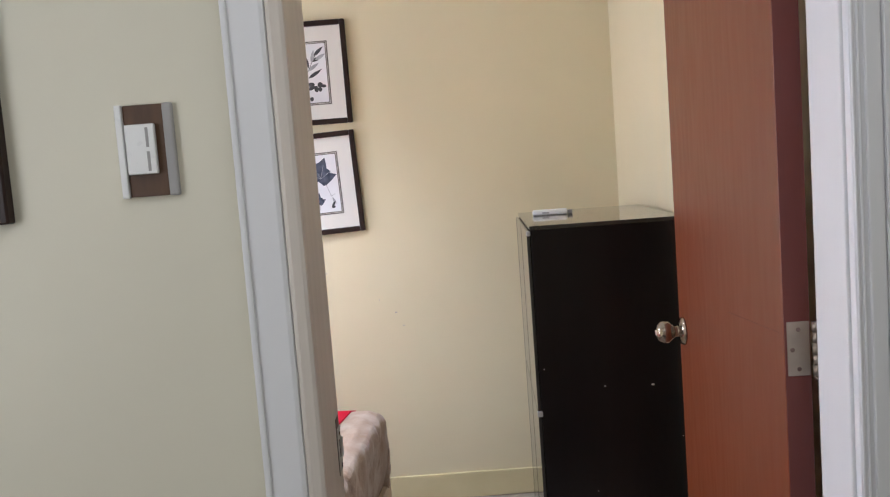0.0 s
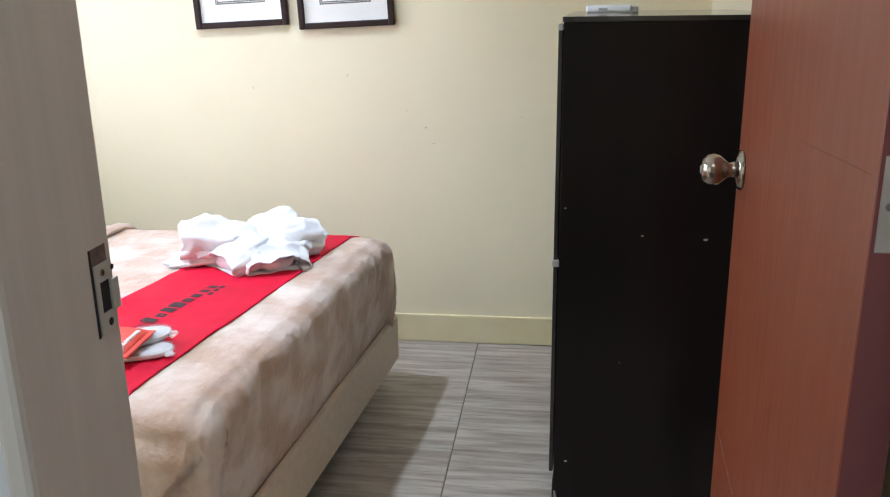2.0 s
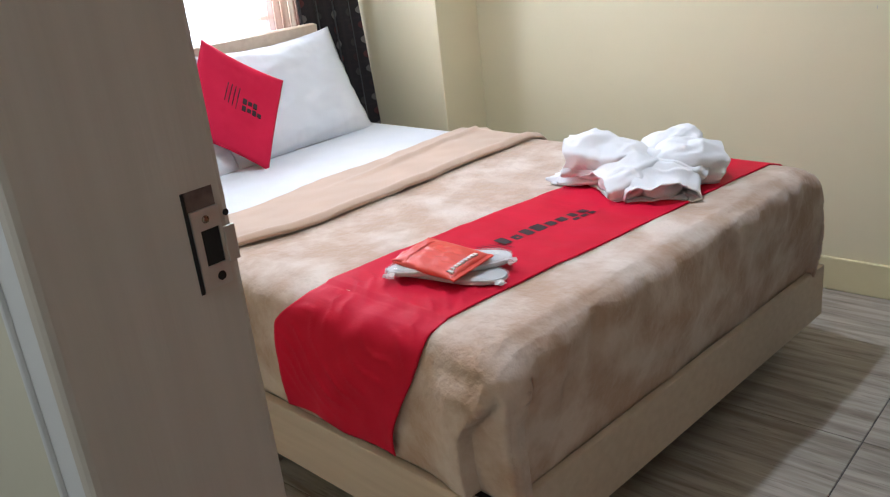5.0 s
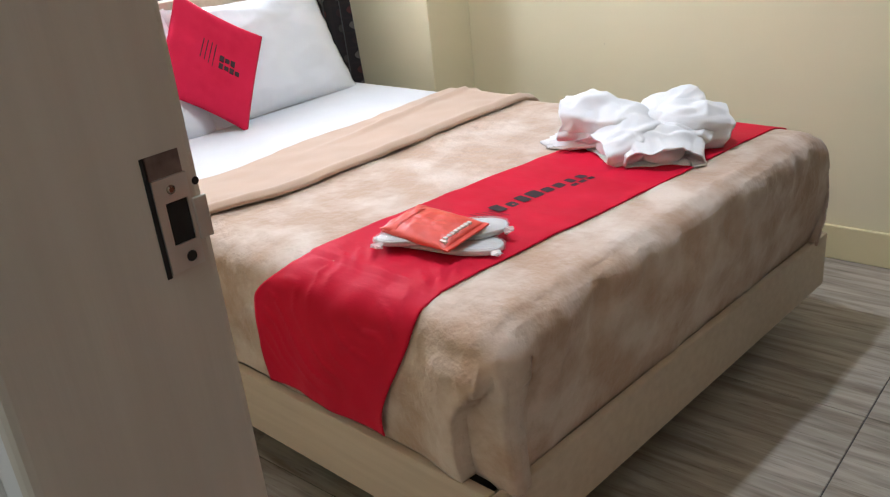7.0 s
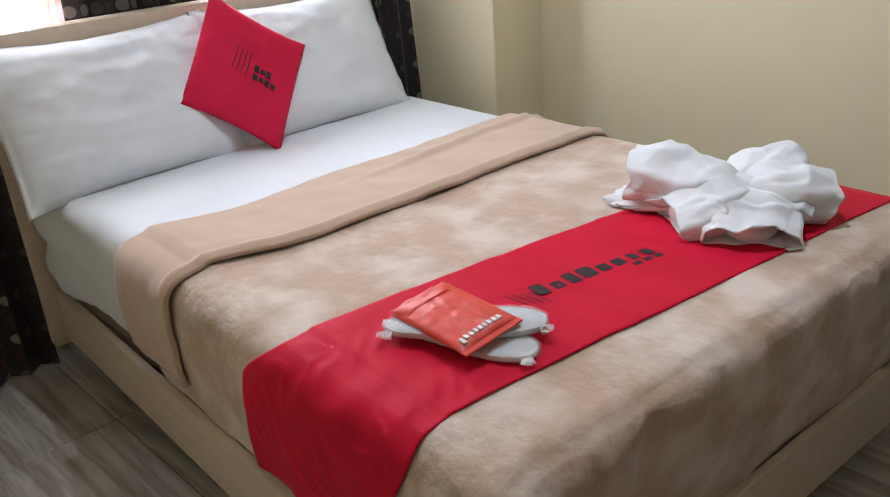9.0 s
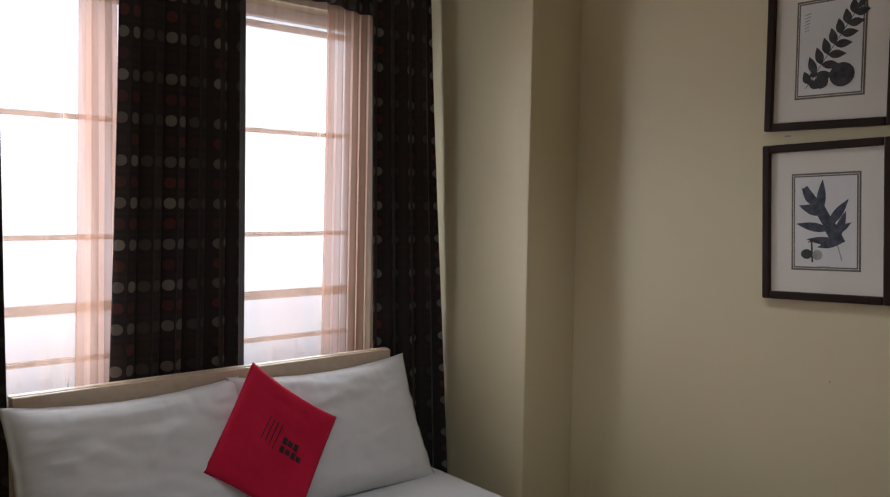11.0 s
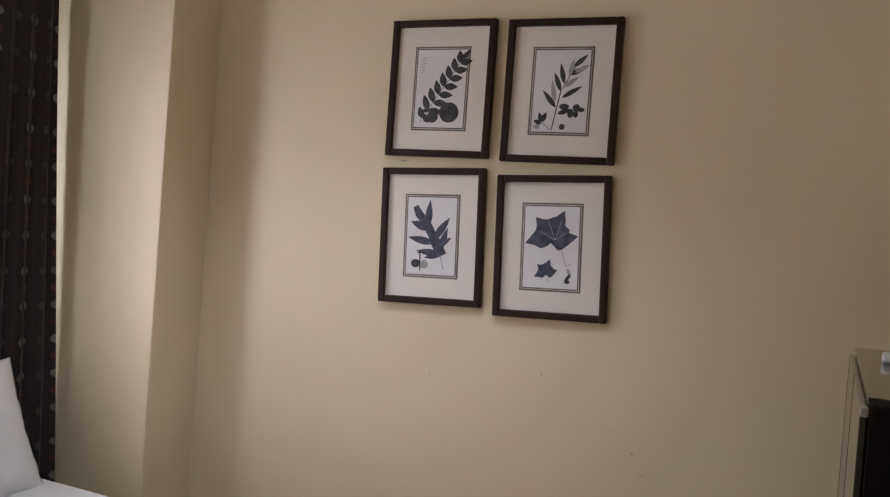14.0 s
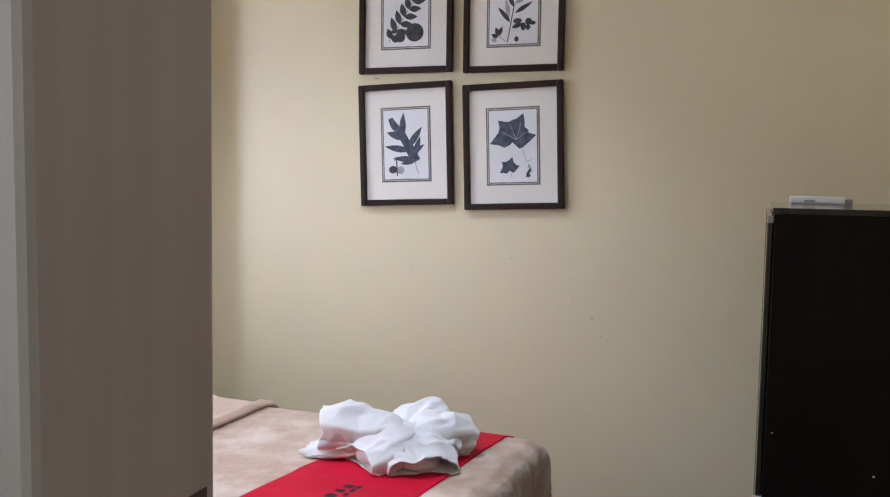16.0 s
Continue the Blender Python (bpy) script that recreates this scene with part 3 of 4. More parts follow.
def art_ash():
    out = []
    p, q = (-0.055, -0.095), (0.062, 0.085)
    for i in range(8):
        u = 0.06 + i / 8
        x, y = p[0] + (q[0] - p[0]) * u, p[1] + (q[1] - p[1]) * u
        ln = 0.050 * (1 - 0.30 * u) * (0.7 if i == 0 else 1)
        out += [(INKGREY, leaf_shape(x, y, 1.95 - 0.3 * u, ln, 0.0205)), (INKGREY, leaf_shape(x, y, -0.25 + 0.45 * u, ln, 0.0205))]
    out += [(INKGREY, leaf_shape(q[0], q[1], 0.95, 0.032, 0.014)), (INKGREY, strip(p, q, 0.0016))]
    out += [(INKGREY, disc(0.030, -0.068, 0.029)), (INKGREY, disc(-0.018, -0.081, 0.017)), (INKGREY, disc(-0.036, -0.062, 0.010, 0.007)), (INKGREY, disc(-0.043, -0.080, 0.009, 0.007))]
    out += [(INKPALE, strip((-0.062, 0.045 + 0.008 * k), (-0.052 + 0.001 * k, 0.049 + 0.008 * k), 0.0022)) for k in range(6)]
    return out


def art_olive():
    out = [(INKGREY, strip((-0.018, -0.105), (0.000, 0.0), 0.003)), (INKGREY, strip((0.0, 0.0), (0.045, 0.085), 0.002))]
    for x, y, a, ln, mt in ((-0.010, -0.045, 2.25, 0.062, INKGREY), (0.0, 0.0, 1.95, 0.055, INKGREY), (0.008, 0.02, 1.80, 0.058, INKGREY), (0.004, -0.018, 0.55, 0.062, INKGREY), (0.018, 0.045, 0.35, 0.05, INKGREY), (0.03, 0.065, 0.75, 0.05, INKGREY), (0.034, 0.05, 0.5, 0.045, INKPALE), (0.005, 0.01, 0.6, 0.05, INKPALE), (0.02, 0.04, 1.35, 0.05, INKPALE), (-0.014, -0.03, 1.75, 0.06, INKPALE), (-0.005, -0.062, 0.35, 0.04, INKGREY), (-0.045, -0.085, 1.9, 0.028, INKGREY), (-0.045, -0.085, 1.2, 0.03, INKGREY), (-0.046, -0.09, 2.7, 0.024, INKGREY), (-0.05, -0.1, 2.9, 0.02, INKPALE)):
        out.append((mt, leaf_shape(x, y, a, ln, 0.0135)))
    for x, y, rx, ry in ((0.012, -0.042, 0.013, 0.008), (0.045, -0.045, 0.010, 0.010), (0.030, -0.060, 0.008, 0.012), (0.044, -0.062, 0.007, 0.009), (0.058, -0.050, 0.009, 0.006), (0.010, -0.097, 0.007, 0.008)):
        out.append((INKGREY, disc(x, y, rx, ry)))
    out += [(INKGREY, strip((0.0, -0.06), (0.045, -0.05), 0.0018)), (INKGREY, strip((-0.045, -0.085), (-0.022, -0.105), 0.0015))]
    return out


def art_oak():
    out = []
    stem, tip = (0.040, -0.095), (0.026, -0.045)
    out.append((INKPALE, strip(stem, tip, 0.0025)))
    mid = [(0.034, -0.055), (0.008, -0.005), (-0.020, 0.045), (-0.050, 0.085)]
    for a, b, w in zip(mid, mid[1:], (0.030, 0.026, 0.016)):
        out.append((INKBLUE, strip(a, b, w)))
    for x, y, a, ln, w in ((0.030, -0.050, 3.05, 0.075, 0.020), (0.025, -0.045, 1.25, 0.075, 0.020), (0.010, -0.020, 2.95, 0.082, 0.022), (0.008, -0.010, 0.95, 0.080, 0.022), (-0.006, 0.018, 2.75, 0.062, 0.022), (-0.012, 0.020, 1.50, 0.085, 0.022), (-0.020, 0.040, 2.25, 0.058, 0.024), (0.032, -0.052, 3.35, 0.052, 0.016), (0.020, -0.03, 0.6, 0.05, 0.016), (-0.012, 0.03, 2.95, 0.05, 0.018)):
        out.append((INKBLUE, leaf_shape(x, y, a, ln, w)))
    out += [(INKGREY, strip((-0.030, -0.100), (-0.032, -0.040), 0.004)), (INKGREY, disc(-0.044, -0.080, 0.014, 0.012)), (INKPALE, disc(-0.018, -0.082, 0.012, 0.013)), (INKGREY, strip((-0.04, -0.05), (-0.02, -0.045), 0.003)), (INKPALE, strip((-0.02, -0.110), (0.012, -0.1098), 0.0012))]
    return out


MAPLE = ((-90, 0.30), (-62, 0.66), (-48, 0.70), (-20, 0.80), (2, 1.05), (12, 0.72), (24, 0.74), (38, 0.66), (52, 0.84), (66, 1.12), (80, 0.78), (92, 0.72), (106, 0.66), (120, 0.74), (134, 0.98), (148, 0.72), (164, 0.66), (184, 0.80), (200, 1.10), (214, 0.76), (236, 0.66), (254, 0.44), (270, 0.30))


def maple_leaf(cx, cy, turn, size):
    """Broad five-lobed leaf with a toothed edge."""
    out = []
    for a, r in MAPLE:
        t = radians(a + turn)
        out.append((cx + size * r * math.cos(t), cy + size * r * math.sin(t)))
    return out


def art_maple():
    out = [(INKBLUE, maple_leaf(0.000, 0.032, -2, 0.068)), (INKBLUE, maple_leaf(-0.012, -0.066, 8, 0.031)), (INKPALE, strip((0.028, -0.005), (0.042, -0.05), 0.002)), (INKPALE, strip((-0.006, -0.085), (-0.004, -0.1), 0.0015))]
    out += [(INKPALE, strip((0.01, 0.02), (0.01 + 0.045 * math.cos(a), 0.03 + 0.045 * math.sin(a)), 0.0012)) for a in (0.4, 1.2, 2.0, 2.8)]
    out += [(INKPALE, strip((0.042, -0.05), (0.056, -0.042), 0.002)), (INKPALE, leaf_shape(0.046, -0.055, -1.2, 0.03, 0.009)), (INKGREY, leaf_shape(0.054, -0.07, -2.1, 0.032, 0.009)), (INKGREY, disc(0.047, -0.092, 0.006, 0.005)), (INKPALE, strip((-0.02, -0.112), (0.015, -0.1118), 0.0012))]
    return out


def build_picture(cx, cz, roll, art, label):
    w, h = 0.356, 0.439
    cx -= 0.008
    m = Matrix.Translation((cx, PY, cz)) @ Matrix.Rotation(radians(-roll), 4, "Y")
    t = thing("framed_print", label, "picture", (cx, PY - 0.001, cz - h / 2), "four botanical prints")

    def slab(x0, x1, y0, y1, z0, z1, b=0.0):
        return box(x0, x1, y0, y1, z0, z1, b, m=m)

    fw = 0.022
    for x0, x1, z0, z1 in ((-w / 2, -w / 2 + fw, -h / 2, h / 2), (w / 2 - fw, w / 2, -h / 2, h / 2), (-w / 2 + fw, w / 2 - fw, h / 2 - fw, h / 2), (-w / 2 + fw, w / 2 - fw, -h / 2, -h / 2 + fw)):
        part("frame_rail", slab(x0, x1, -0.026, -0.001, z0, z1, 0.004), FRAMEWOOD, t)
    part("mat_board", slab(-w / 2 + fw - 0.002, w / 2 - fw + 0.002, -0.012, -0.003, -h / 2 + fw - 0.002, h / 2 - fw + 0.002), MATBOARD, t, "ivory mat board")
    part("fillet", slab(-0.0955, 0.0955, -0.0126, -0.0121, -0.135, 0.135), FILLET, t, "grey printed border")
    part("inner_line", slab(-0.0905, 0.0905, -0.0131, -0.0127, -0.130, 0.130), MATBOARD, t)
    part("inner_border", slab(-0.0890, 0.0890, -0.0135, -0.0132, -0.1285, 0.1285), FILLET, t)
    paper = part("print_sheet", slab(-0.0850, 0.0850, -0.0140, -0.0136, -0.1245, 0.1245), PAPER, t, "pale botanical print")
    face = m @ pose(0, 0, 0, 90, 0, 0)
    for i, (mt, pts) in enumerate(art()):
        part("drawn_shape", flat([(x * 1.16, y * 1.12) for x, y in pts], face @ Matrix.Translation((0, 0, 0.0142 + 0.00004 * i))), mt, paper)


# ---- window ----
def build_window():
    x = WX0 - 0.10
    t = structure("window_1", box(x - 0.02, x + 0.02, 1.80, 3.20, 0.86, 0.90, 0.003), WINFRAME, "white framed window with horizontal bars", "window")
    part("window_frame", box(x - 0.02, x + 0.02, 1.80, 3.20, 2.10, 2.14, 0.003), WINFRAME, t)
    for y in (1.80, 2.48, 3.16):
        part("window_frame", box(x - 0.02, x + 0.02, y, y + 0.04, 0.90, 2.10, 0.003), WINFRAME, t)
    for z, w in ((1.001, 0.016), (1.155, 0.030), (1.365, 0.016), (1.719, 0.016), (2.076, 0.022)):
        part("window_bar", box(x - 0.010, x + 0.010, 1.84, 3.16, z - w / 2, z + w / 2, 0.002), WINFRAME, t)
    structure("backdrop", box(-4.62, -4.6, -1.5, 7.5, -1.5, 5.0), BACKDROP, "bright hazy sky over pale rooftops", "sky")


def drape(name, label, ytop, ybot, z0, z1, x, folds, amp, mat, parent=None, zcut=None, flare=0.0, seed=0, cloth=1.6, t=0.0015, group="", nu=130, nv=36, push=None):
    """A hanging cloth with folds that deepen toward the floor."""
    def fn(u, v):
        s = smooth01(1 - v)
        ya = ytop[0] + (ybot[0] - ytop[0]) * s
        yb = ytop[1] + (ybot[1] - ytop[1]) * s
        y = ya + (yb - ya) * u
        ph = 2 * math.pi * folds * u + seed + 0.7 * wob(u * 3, v * 1.3, seed)
        a = amp * (0.55 + 0.45 * s) * (0.75 + 0.5 * wob(u * 5, v * 0.7, seed + 3))
        lo = z0 if zcut is None else zcut(u)
        z = lo + (z1 - lo) * v + (0.006 * math.sin(ph) if v > 0.999 else 0)
        dx = push(u, 1 - v) if push else 0
        return Vector((x + a * math.sin(ph) + flare * s + dx, y + 0.35 * a * math.sin(2 * ph), z))
    width = (ytop[1] - ytop[0]) * cloth
    bm = sheet(fn, nu, nv, uv=lambda u, v: (u * width, z0 + (z1 - z0) * v))
    ob = part(name, bm, mat, parent, "" if parent is None else label, True)
    if parent is None:
        tagged(ob, label, "curtain", group)
    if t:
        thick(ob, t)
    return ob


def build_curtains():
    X = -2.375
    r = thing("curtain_rod", "dark metal curtain rod across the window", "curtain rod", (X, 2.5, 2.31))
    part("rod", tube((X, 1.62, 2.312), (X, 3.36, 2.312), 0.013, seg=16), RODM, r, "", True)
    for y in (1.66, 2.52):
        part("bracket", box(WX0, X + 0.004, y - 0.006, y + 0.006, 2.290, 2.302, 0.001), RODM, r)
    G = "dotted curtains"
    drape("curtain", "dark brown dotted curtain hanging beside the column", (3.095, 3.395), (3.095, 3.422), 0.03, 2.38, X + 0.03, 4, 0.030, CURTAIN, None, None, 0.02, 1.0, 1.7, group=G, push=lambda u, s: 0.055 * smooth01(u) * s - 0.05 * smooth01((u - 0.8) / 0.2) * (1 - s))
    drape("curtain", "dark brown dotted curtain gathered at mid window", (2.248, 2.635), (2.195, 2.632), 0.03, 2.38, X + 0.02, 6, 0.026, CURTAIN, None, None, 0.0, 4.0, 1.75, group=G)
    drape("curtain", "dark brown dotted curtain hanging behind the bed head", (1.66, 1.935), (1.62, 1.945), 0.03, 2.38, X + 0.035, 4, 0.030, CURTAIN, None, None, 0.02, 2.0, 1.7, group=G)
    for ya, yb, sd in ((1.92, 2.27, 1), (2.61, 3.14, 5)):
        drape("curtain_valance", "dark brown gathered cloth below the curtain rod", (ya, yb), (ya, yb), 2.17, 2.375, X + 0.005, 9, 0.012, CURTAIN, None, lambda u, sd=sd: 2.150 - 0.022 * u + 0.005 * math.sin(14 * u + sd), 0, sd, 1.6, group=G, nv=8)
    S = "voile curtains"
    drape("sheer_curtain", "thin peach voile curtain drawn over the window", (1.78, 2.34), (1.80, 2.32), 0.05, 2.29, X - 0.045, 7, 0.014, SHEER, None, None, 0, 3, t=0, group=S)
    drape("sheer_curtain", "thin peach voile curtain drawn over the window", (2.58, 3.00), (2.58, 3.00), 0.05, 2.29, X - 0.045, 5, 0.012, SHEER, None, None, 0, 6, t=0, group=S)
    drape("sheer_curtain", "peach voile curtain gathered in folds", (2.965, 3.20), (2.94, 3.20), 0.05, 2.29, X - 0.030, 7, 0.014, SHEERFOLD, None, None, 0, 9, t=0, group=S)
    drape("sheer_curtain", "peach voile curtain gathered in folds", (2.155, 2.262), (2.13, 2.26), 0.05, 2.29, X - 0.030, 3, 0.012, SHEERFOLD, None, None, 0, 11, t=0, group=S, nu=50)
    # one grommet ring shows at the end of the rod
    bm = bmesh.new()
    n, k = 28, 10
    ring = []
    for i in range(n):
        a = 2 * math.pi * i / n
        ring.append([bm.verts.new((X + (0.026 + 0.005 * math.cos(b)) * math.cos(a) + 0.006, 3.185 + 0.005 * math.sin(b), 2.307 + (0.026 + 0.005 * math.cos(b)) * math.sin(a))) for b in (2 * math.pi * j / k for j in range(k))])
    for i in range(n):
        for j in range(k):
            bm.faces.new((ring[i][j], ring[(i + 1) % n][j], ring[(i + 1) % n][(j + 1) % k], ring[i][(j + 1) % k]))
    tagged(part("curtain_ring", bm, STEEL, None, "", True), "silver curtain ring on the dark rod", "curtain ring")


# ---- bed ----
def skew(x, y):
    """The bed stands a little turned from the walls."""
    return x + 0.084 * (y - 2.62) * smooth01((x + 1.5) / 1.0), y - 0.047 * (x + 1.3)


BY0, BY1, BX0, BX1 = 1.932, 3.316, -2.28, -0.432
TOP = 0.572


def cloth_over(x0, x1, lift, near_z, far_z, foot_z, bulge=0.0, seed=0.0, foot=False, r=0.055, ruffle=0.004):
    """A cloth lying over the mattress and hanging down near, far and (foot) end sides. Returns fn(u, v): u along the bed, v across."""
    ya, yb = BY0 + 0.030, BY1 - 0.085
    arc = math.pi / 2 * r
    flat_w = yb - ya - 2 * r
    near, far = TOP - r - near_z, TOP - r - far_z
    total = near + arc + flat_w + arc + far
    footlen = TOP - r - foot_z
    run = (x1 - x0 - r) + arc + footlen if foot else x1 - x0

    def across(s):
        if s < near:
            return ya, near_z + s, 0.0
        s -= near
        if s < arc:
            a = s / r
            return ya + r - r * math.cos(a), TOP - r + r * math.sin(a), 0.0
        s -= arc
        if s < flat_w:
            return ya + r + s, TOP, 1.0
        s -= flat_w
        if s < arc:
            a = s / r
            return yb - r + r * math.sin(a), TOP - r + r * math.cos(a), 0.0
        s -= arc
        return yb, TOP - r - s, 0.0

    def fn(u, v):
        y, z, top = across(v * total)
        d = u * run
        drop = 0.0
        if foot and d > x1 - x0 - r:
            e = d - (x1 - x0 - r)
            if e < arc:
                x, drop = x1 - r + r * math.sin(e / r), r * (1 - math.cos(e / r))
            else:
                x, drop = x1, r + e - arc
        else:
            x = x0 + d
        if foot:
            drop = min(drop, TOP - foot_z)
            z = max(z - drop, min(z, foot_z))
            k = smooth01((drop - 0.02) / 0.1)
            y = y + k * (0.03 if y < ya + r else 0) * (1 if y < ya + r else 0)
        out = ruffle * wob(x * 6, y * 6, z * 6 + seed) + 0.5 * ruffle * wob(x * 17, y * 17, z * 17 + seed)
        ny = -1.0 if y < ya + 0.5 * r else (1.0 if y > yb - 0.5 * r else 0.0)
        if top:
            z += lift + out
        else:
            z += lift * 0.6
        y += ny * (lift + bulge * math.sin(math.pi * min(1, max(0, (z - near_z) / (TOP - near_z)))) + 1.5 * out)
        if foot and drop > 0.01:
            lump = smooth01(drop / 0.05) * (1 - smooth01((drop - 0.14) / 0.10))
            x += 0.011 * lump * wob(y * 15, drop * 8, seed) + 0.005 * lump * wob(y * 34, drop * 20, seed)
            x += lift + 1.8 * out + 0.006 * math.sin(math.pi * min(1, drop / (TOP - foot_z)))
        if foot:
            x -= 0.036 * min(1.0, drop / (TOP - foot_z))
        return Vector((*skew(x, y), z))
    return fn


def board(p, q, z0, z1, th, bevel=0.003):
    """Upright board from p to q in plan; th is its thickness to the left of the way."""
    d = Vector((q[0] - p[0], q[1] - p[1], 0))
    m = Matrix.Translation((p[0], p[1], 0)) @ Matrix.Rotation(math.atan2(d.y, d.x), 4, "Z")
    return box(0, d.length, 0, th, z0, z1, bevel, m=m)


def build_bed():
    t = thing("bed", "double bed with a blonde laminate frame and headboard", "bed", (-1.35, 2.6, 0))
    z0, z1 = 0.106, 0.262
    nf, ff, nh, fh = skew(-0.436, BY0), skew(-0.436, BY1), skew(BX0, BY0), skew(BX0, BY1)
    part("side_rail", board(nh, (nf[0] - 0.021, nf[1] + 0.001), z0, z1, 0.022), BLONDE, t)
    part("side_rail", board((ff[0] - 0.021, ff[1] + 0.001), fh, z0, z1, 0.022), BLONDE, t)
    part("foot_rail", board(nf, ff, z0, z1, 0.019), BLONDE, t)
    part("platform", box(BX0, -0.60, BY0 + 0.08, BY1 - 0.08, 0.20, 0.235), BLONDE, t)
    for x in (-2.1, -1.35, -0.75):
        for y in (2.15, 3.08):
            part("leg", box(x - 0.035, x + 0.035, y - 0.035, y + 0.035, 0, 0.20, 0.003), RODM, t)
    hb = part("headboard", box(BX0 - 0.030, BX0 - 0.004, 1.938, 3.150, 0.10, 0.975, 0.003), BLONDE, t, "blonde laminate headboard")
    part("headboard_cap", box(BX0 - 0.003, BX0 + 0.012, 1.941, 3.147, 0.905, 0.973, 0.003), BLONDE, hb)
    mt = bmesh.new()
    box(BX0 + 0.01, -0.60, BY0 + 0.09, BY1 - 0.16, 0.24, TOP - 0.012, 0.05, into=mt, seg=4)
    part("mattress", mt, SHEET, t, "", True)

    sh = cloth_over(BX0 + 0.02, -1.40, 0.0, 0.30, 0.30, 0.3, 0.004, 2.0)

    def bunched(u, v):
        """The loose sheet sticks out in folds at the near head corner."""
        p = sh(u, v)
        k = smooth01((-1.86 - p.x) / 0.34) * smooth01((BY0 + 0.16 - p.y) / 0.10)
        p.y -= k * (0.022 + 0.022 * abs(wob(p.x * 9, p.z * 10, 3.0)) + 0.010 * math.sin(46 * p.z + 12 * p.x))
        p.z += k * 0.014 * wob(p.x * 14, p.z * 5, 5.0)
        return p
    s = part("bed_sheet", sheet(bunched, 90, 160), SHEET, None, "", True)
    tagged(s, "white cotton sheet tucked over the mattress head end", "bed sheet")
    thick(s, 0.003)
    bl = cloth_over(-1.585, BX1, 0.008, 0.262, 0.262, 0.252, 0.012, 7.0, True, ruffle=0.0045)

    def blanket(u, v):
        """The near side ends in an envelope fold lapped over the foot corner."""
        p = bl(u, v)
        if p.y < BY0 + 0.03 and p.z < 0.53:
            edge = -0.572 + 0.070 * smooth01((p.z - 0.40) / 0.10)
            rise = smooth01((0.53 - p.z) / 0.05)
            if p.x < edge:
                p.y -= rise * 0.018 * smooth01((p.x + 0.69) / 0.10)
            else:
                p.y += rise * 0.016
        return p
    b = part("blanket", sheet(blanket, 260, 170), FLEECE, None, "", True)
    tagged(b, "tan mink fleece blanket spread over the mattress foot end", "blanket")
    thick(b, 0.008)

    fl = cloth_over(-1.61, -1.315, 0.020, 0.31, 0.30, 0.3, 0.012, 11.0, ruffle=0.006)

    def flap(u, v):
        p = fl(u, v)
        p.x += 0.05 * (v - 0.4) * u - 0.085 * smooth01((0.30 - v) / 0.22)
        p.z += 0.012 * math.exp(-((u - 0.93) / 0.05) ** 2) + 0.010 * math.exp(-((u - 0.45 + 0.3 * v) / 0.05) ** 2) * smooth01((v - 0.35) * 4)
        return p
    f = part("folded_edge", sheet(flap, 60, 130), FLEECEBACK, b, "smooth underside of the blanket folded back", True)
    thick(f, 0.012)


def pillow_mesh(w, h, d, m, seed, pinch=0.10, wrinkle=0.010, hem=0.0):
    """A plump rectangular cushion with drawn-in sides and pointed corners."""
    bm = bmesh.new()
    n = 64 if hem else 34
    grids = []
    for side in (1, -1):
        g = []
        for i in range(n + 1):
            row = []
            for j in range(n + 1):
                a, b = 2 * i / n - 1, 2 * j / n - 1
                sx = 1 - pinch * (1 - b * b) * abs(a) ** 3 * 0.35
                sy = 1 - pinch * (1 - a * a) * abs(b) ** 3
                fa, fb = min(1.0, abs(a) / (1 - hem)), min(1.0, abs(b) / (1 - hem))
                fat = max(0.0, (1 - fa ** 2.6) * (1 - fb ** 2.6)) ** 0.55
                wr = wrinkle * wob(a * 2.3, b * 3.1, seed + side) + 0.5 * wrinkle * wob(a * 6, b * 7, seed)
                if hem:
                    rim = smooth01((max(abs(a), abs(b)) - 0.45) / 0.5)
                    line = b * 3.2 if abs(a) > abs(b) else a * 4.5
                    wr += 0.011 * rim * wob(line * 2.2, seed, side) * (1 - 0.5 * rim) + 0.006 * rim * wob(line * 5.0, a, seed)
                    wr += 0.005 * (1 - abs(wob(a * 1.5 + 0.6 * b, b * 2.2 - 0.5 * a, seed + 9))) ** 6
                flap = 0.007 * wob(a * 6, b * 6, seed) * (1 - min(1.0, 3 * fat)) if hem else 0.0
                p = Vector((a * w / 2 * sx, b * h / 2 * sy, side * (d / 2 * fat + (0.002 if hem and max(abs(a), abs(b)) < 0.999 else 0.0)) + fat * wr + flap))
                row.append(bm.verts.new(m @ p))
            g.append(row)
        grids.append(g)
        for i in range(n):
            for j in range(n):
                q = (g[i][j], g[i + 1][j], g[i + 1][j + 1], g[i][j + 1])
                bm.faces.new(q if side == 1 else q[::-1])
    bmesh.ops.remove_doubles(bm, verts=bm.verts, dist=0.0008)
    return bm


def frame_of(origin, xdir, ydir):
    x = Vector(xdir).normalized()
    z = x.cross(Vector(ydir)).normalized()
    y = z.cross(x)
    return Matrix((( x.x, y.x, z.x, origin[0]), (x.y, y.y, z.y, origin[1]), (x.z, y.z, z.z, origin[2]), (0, 0, 0, 1)))


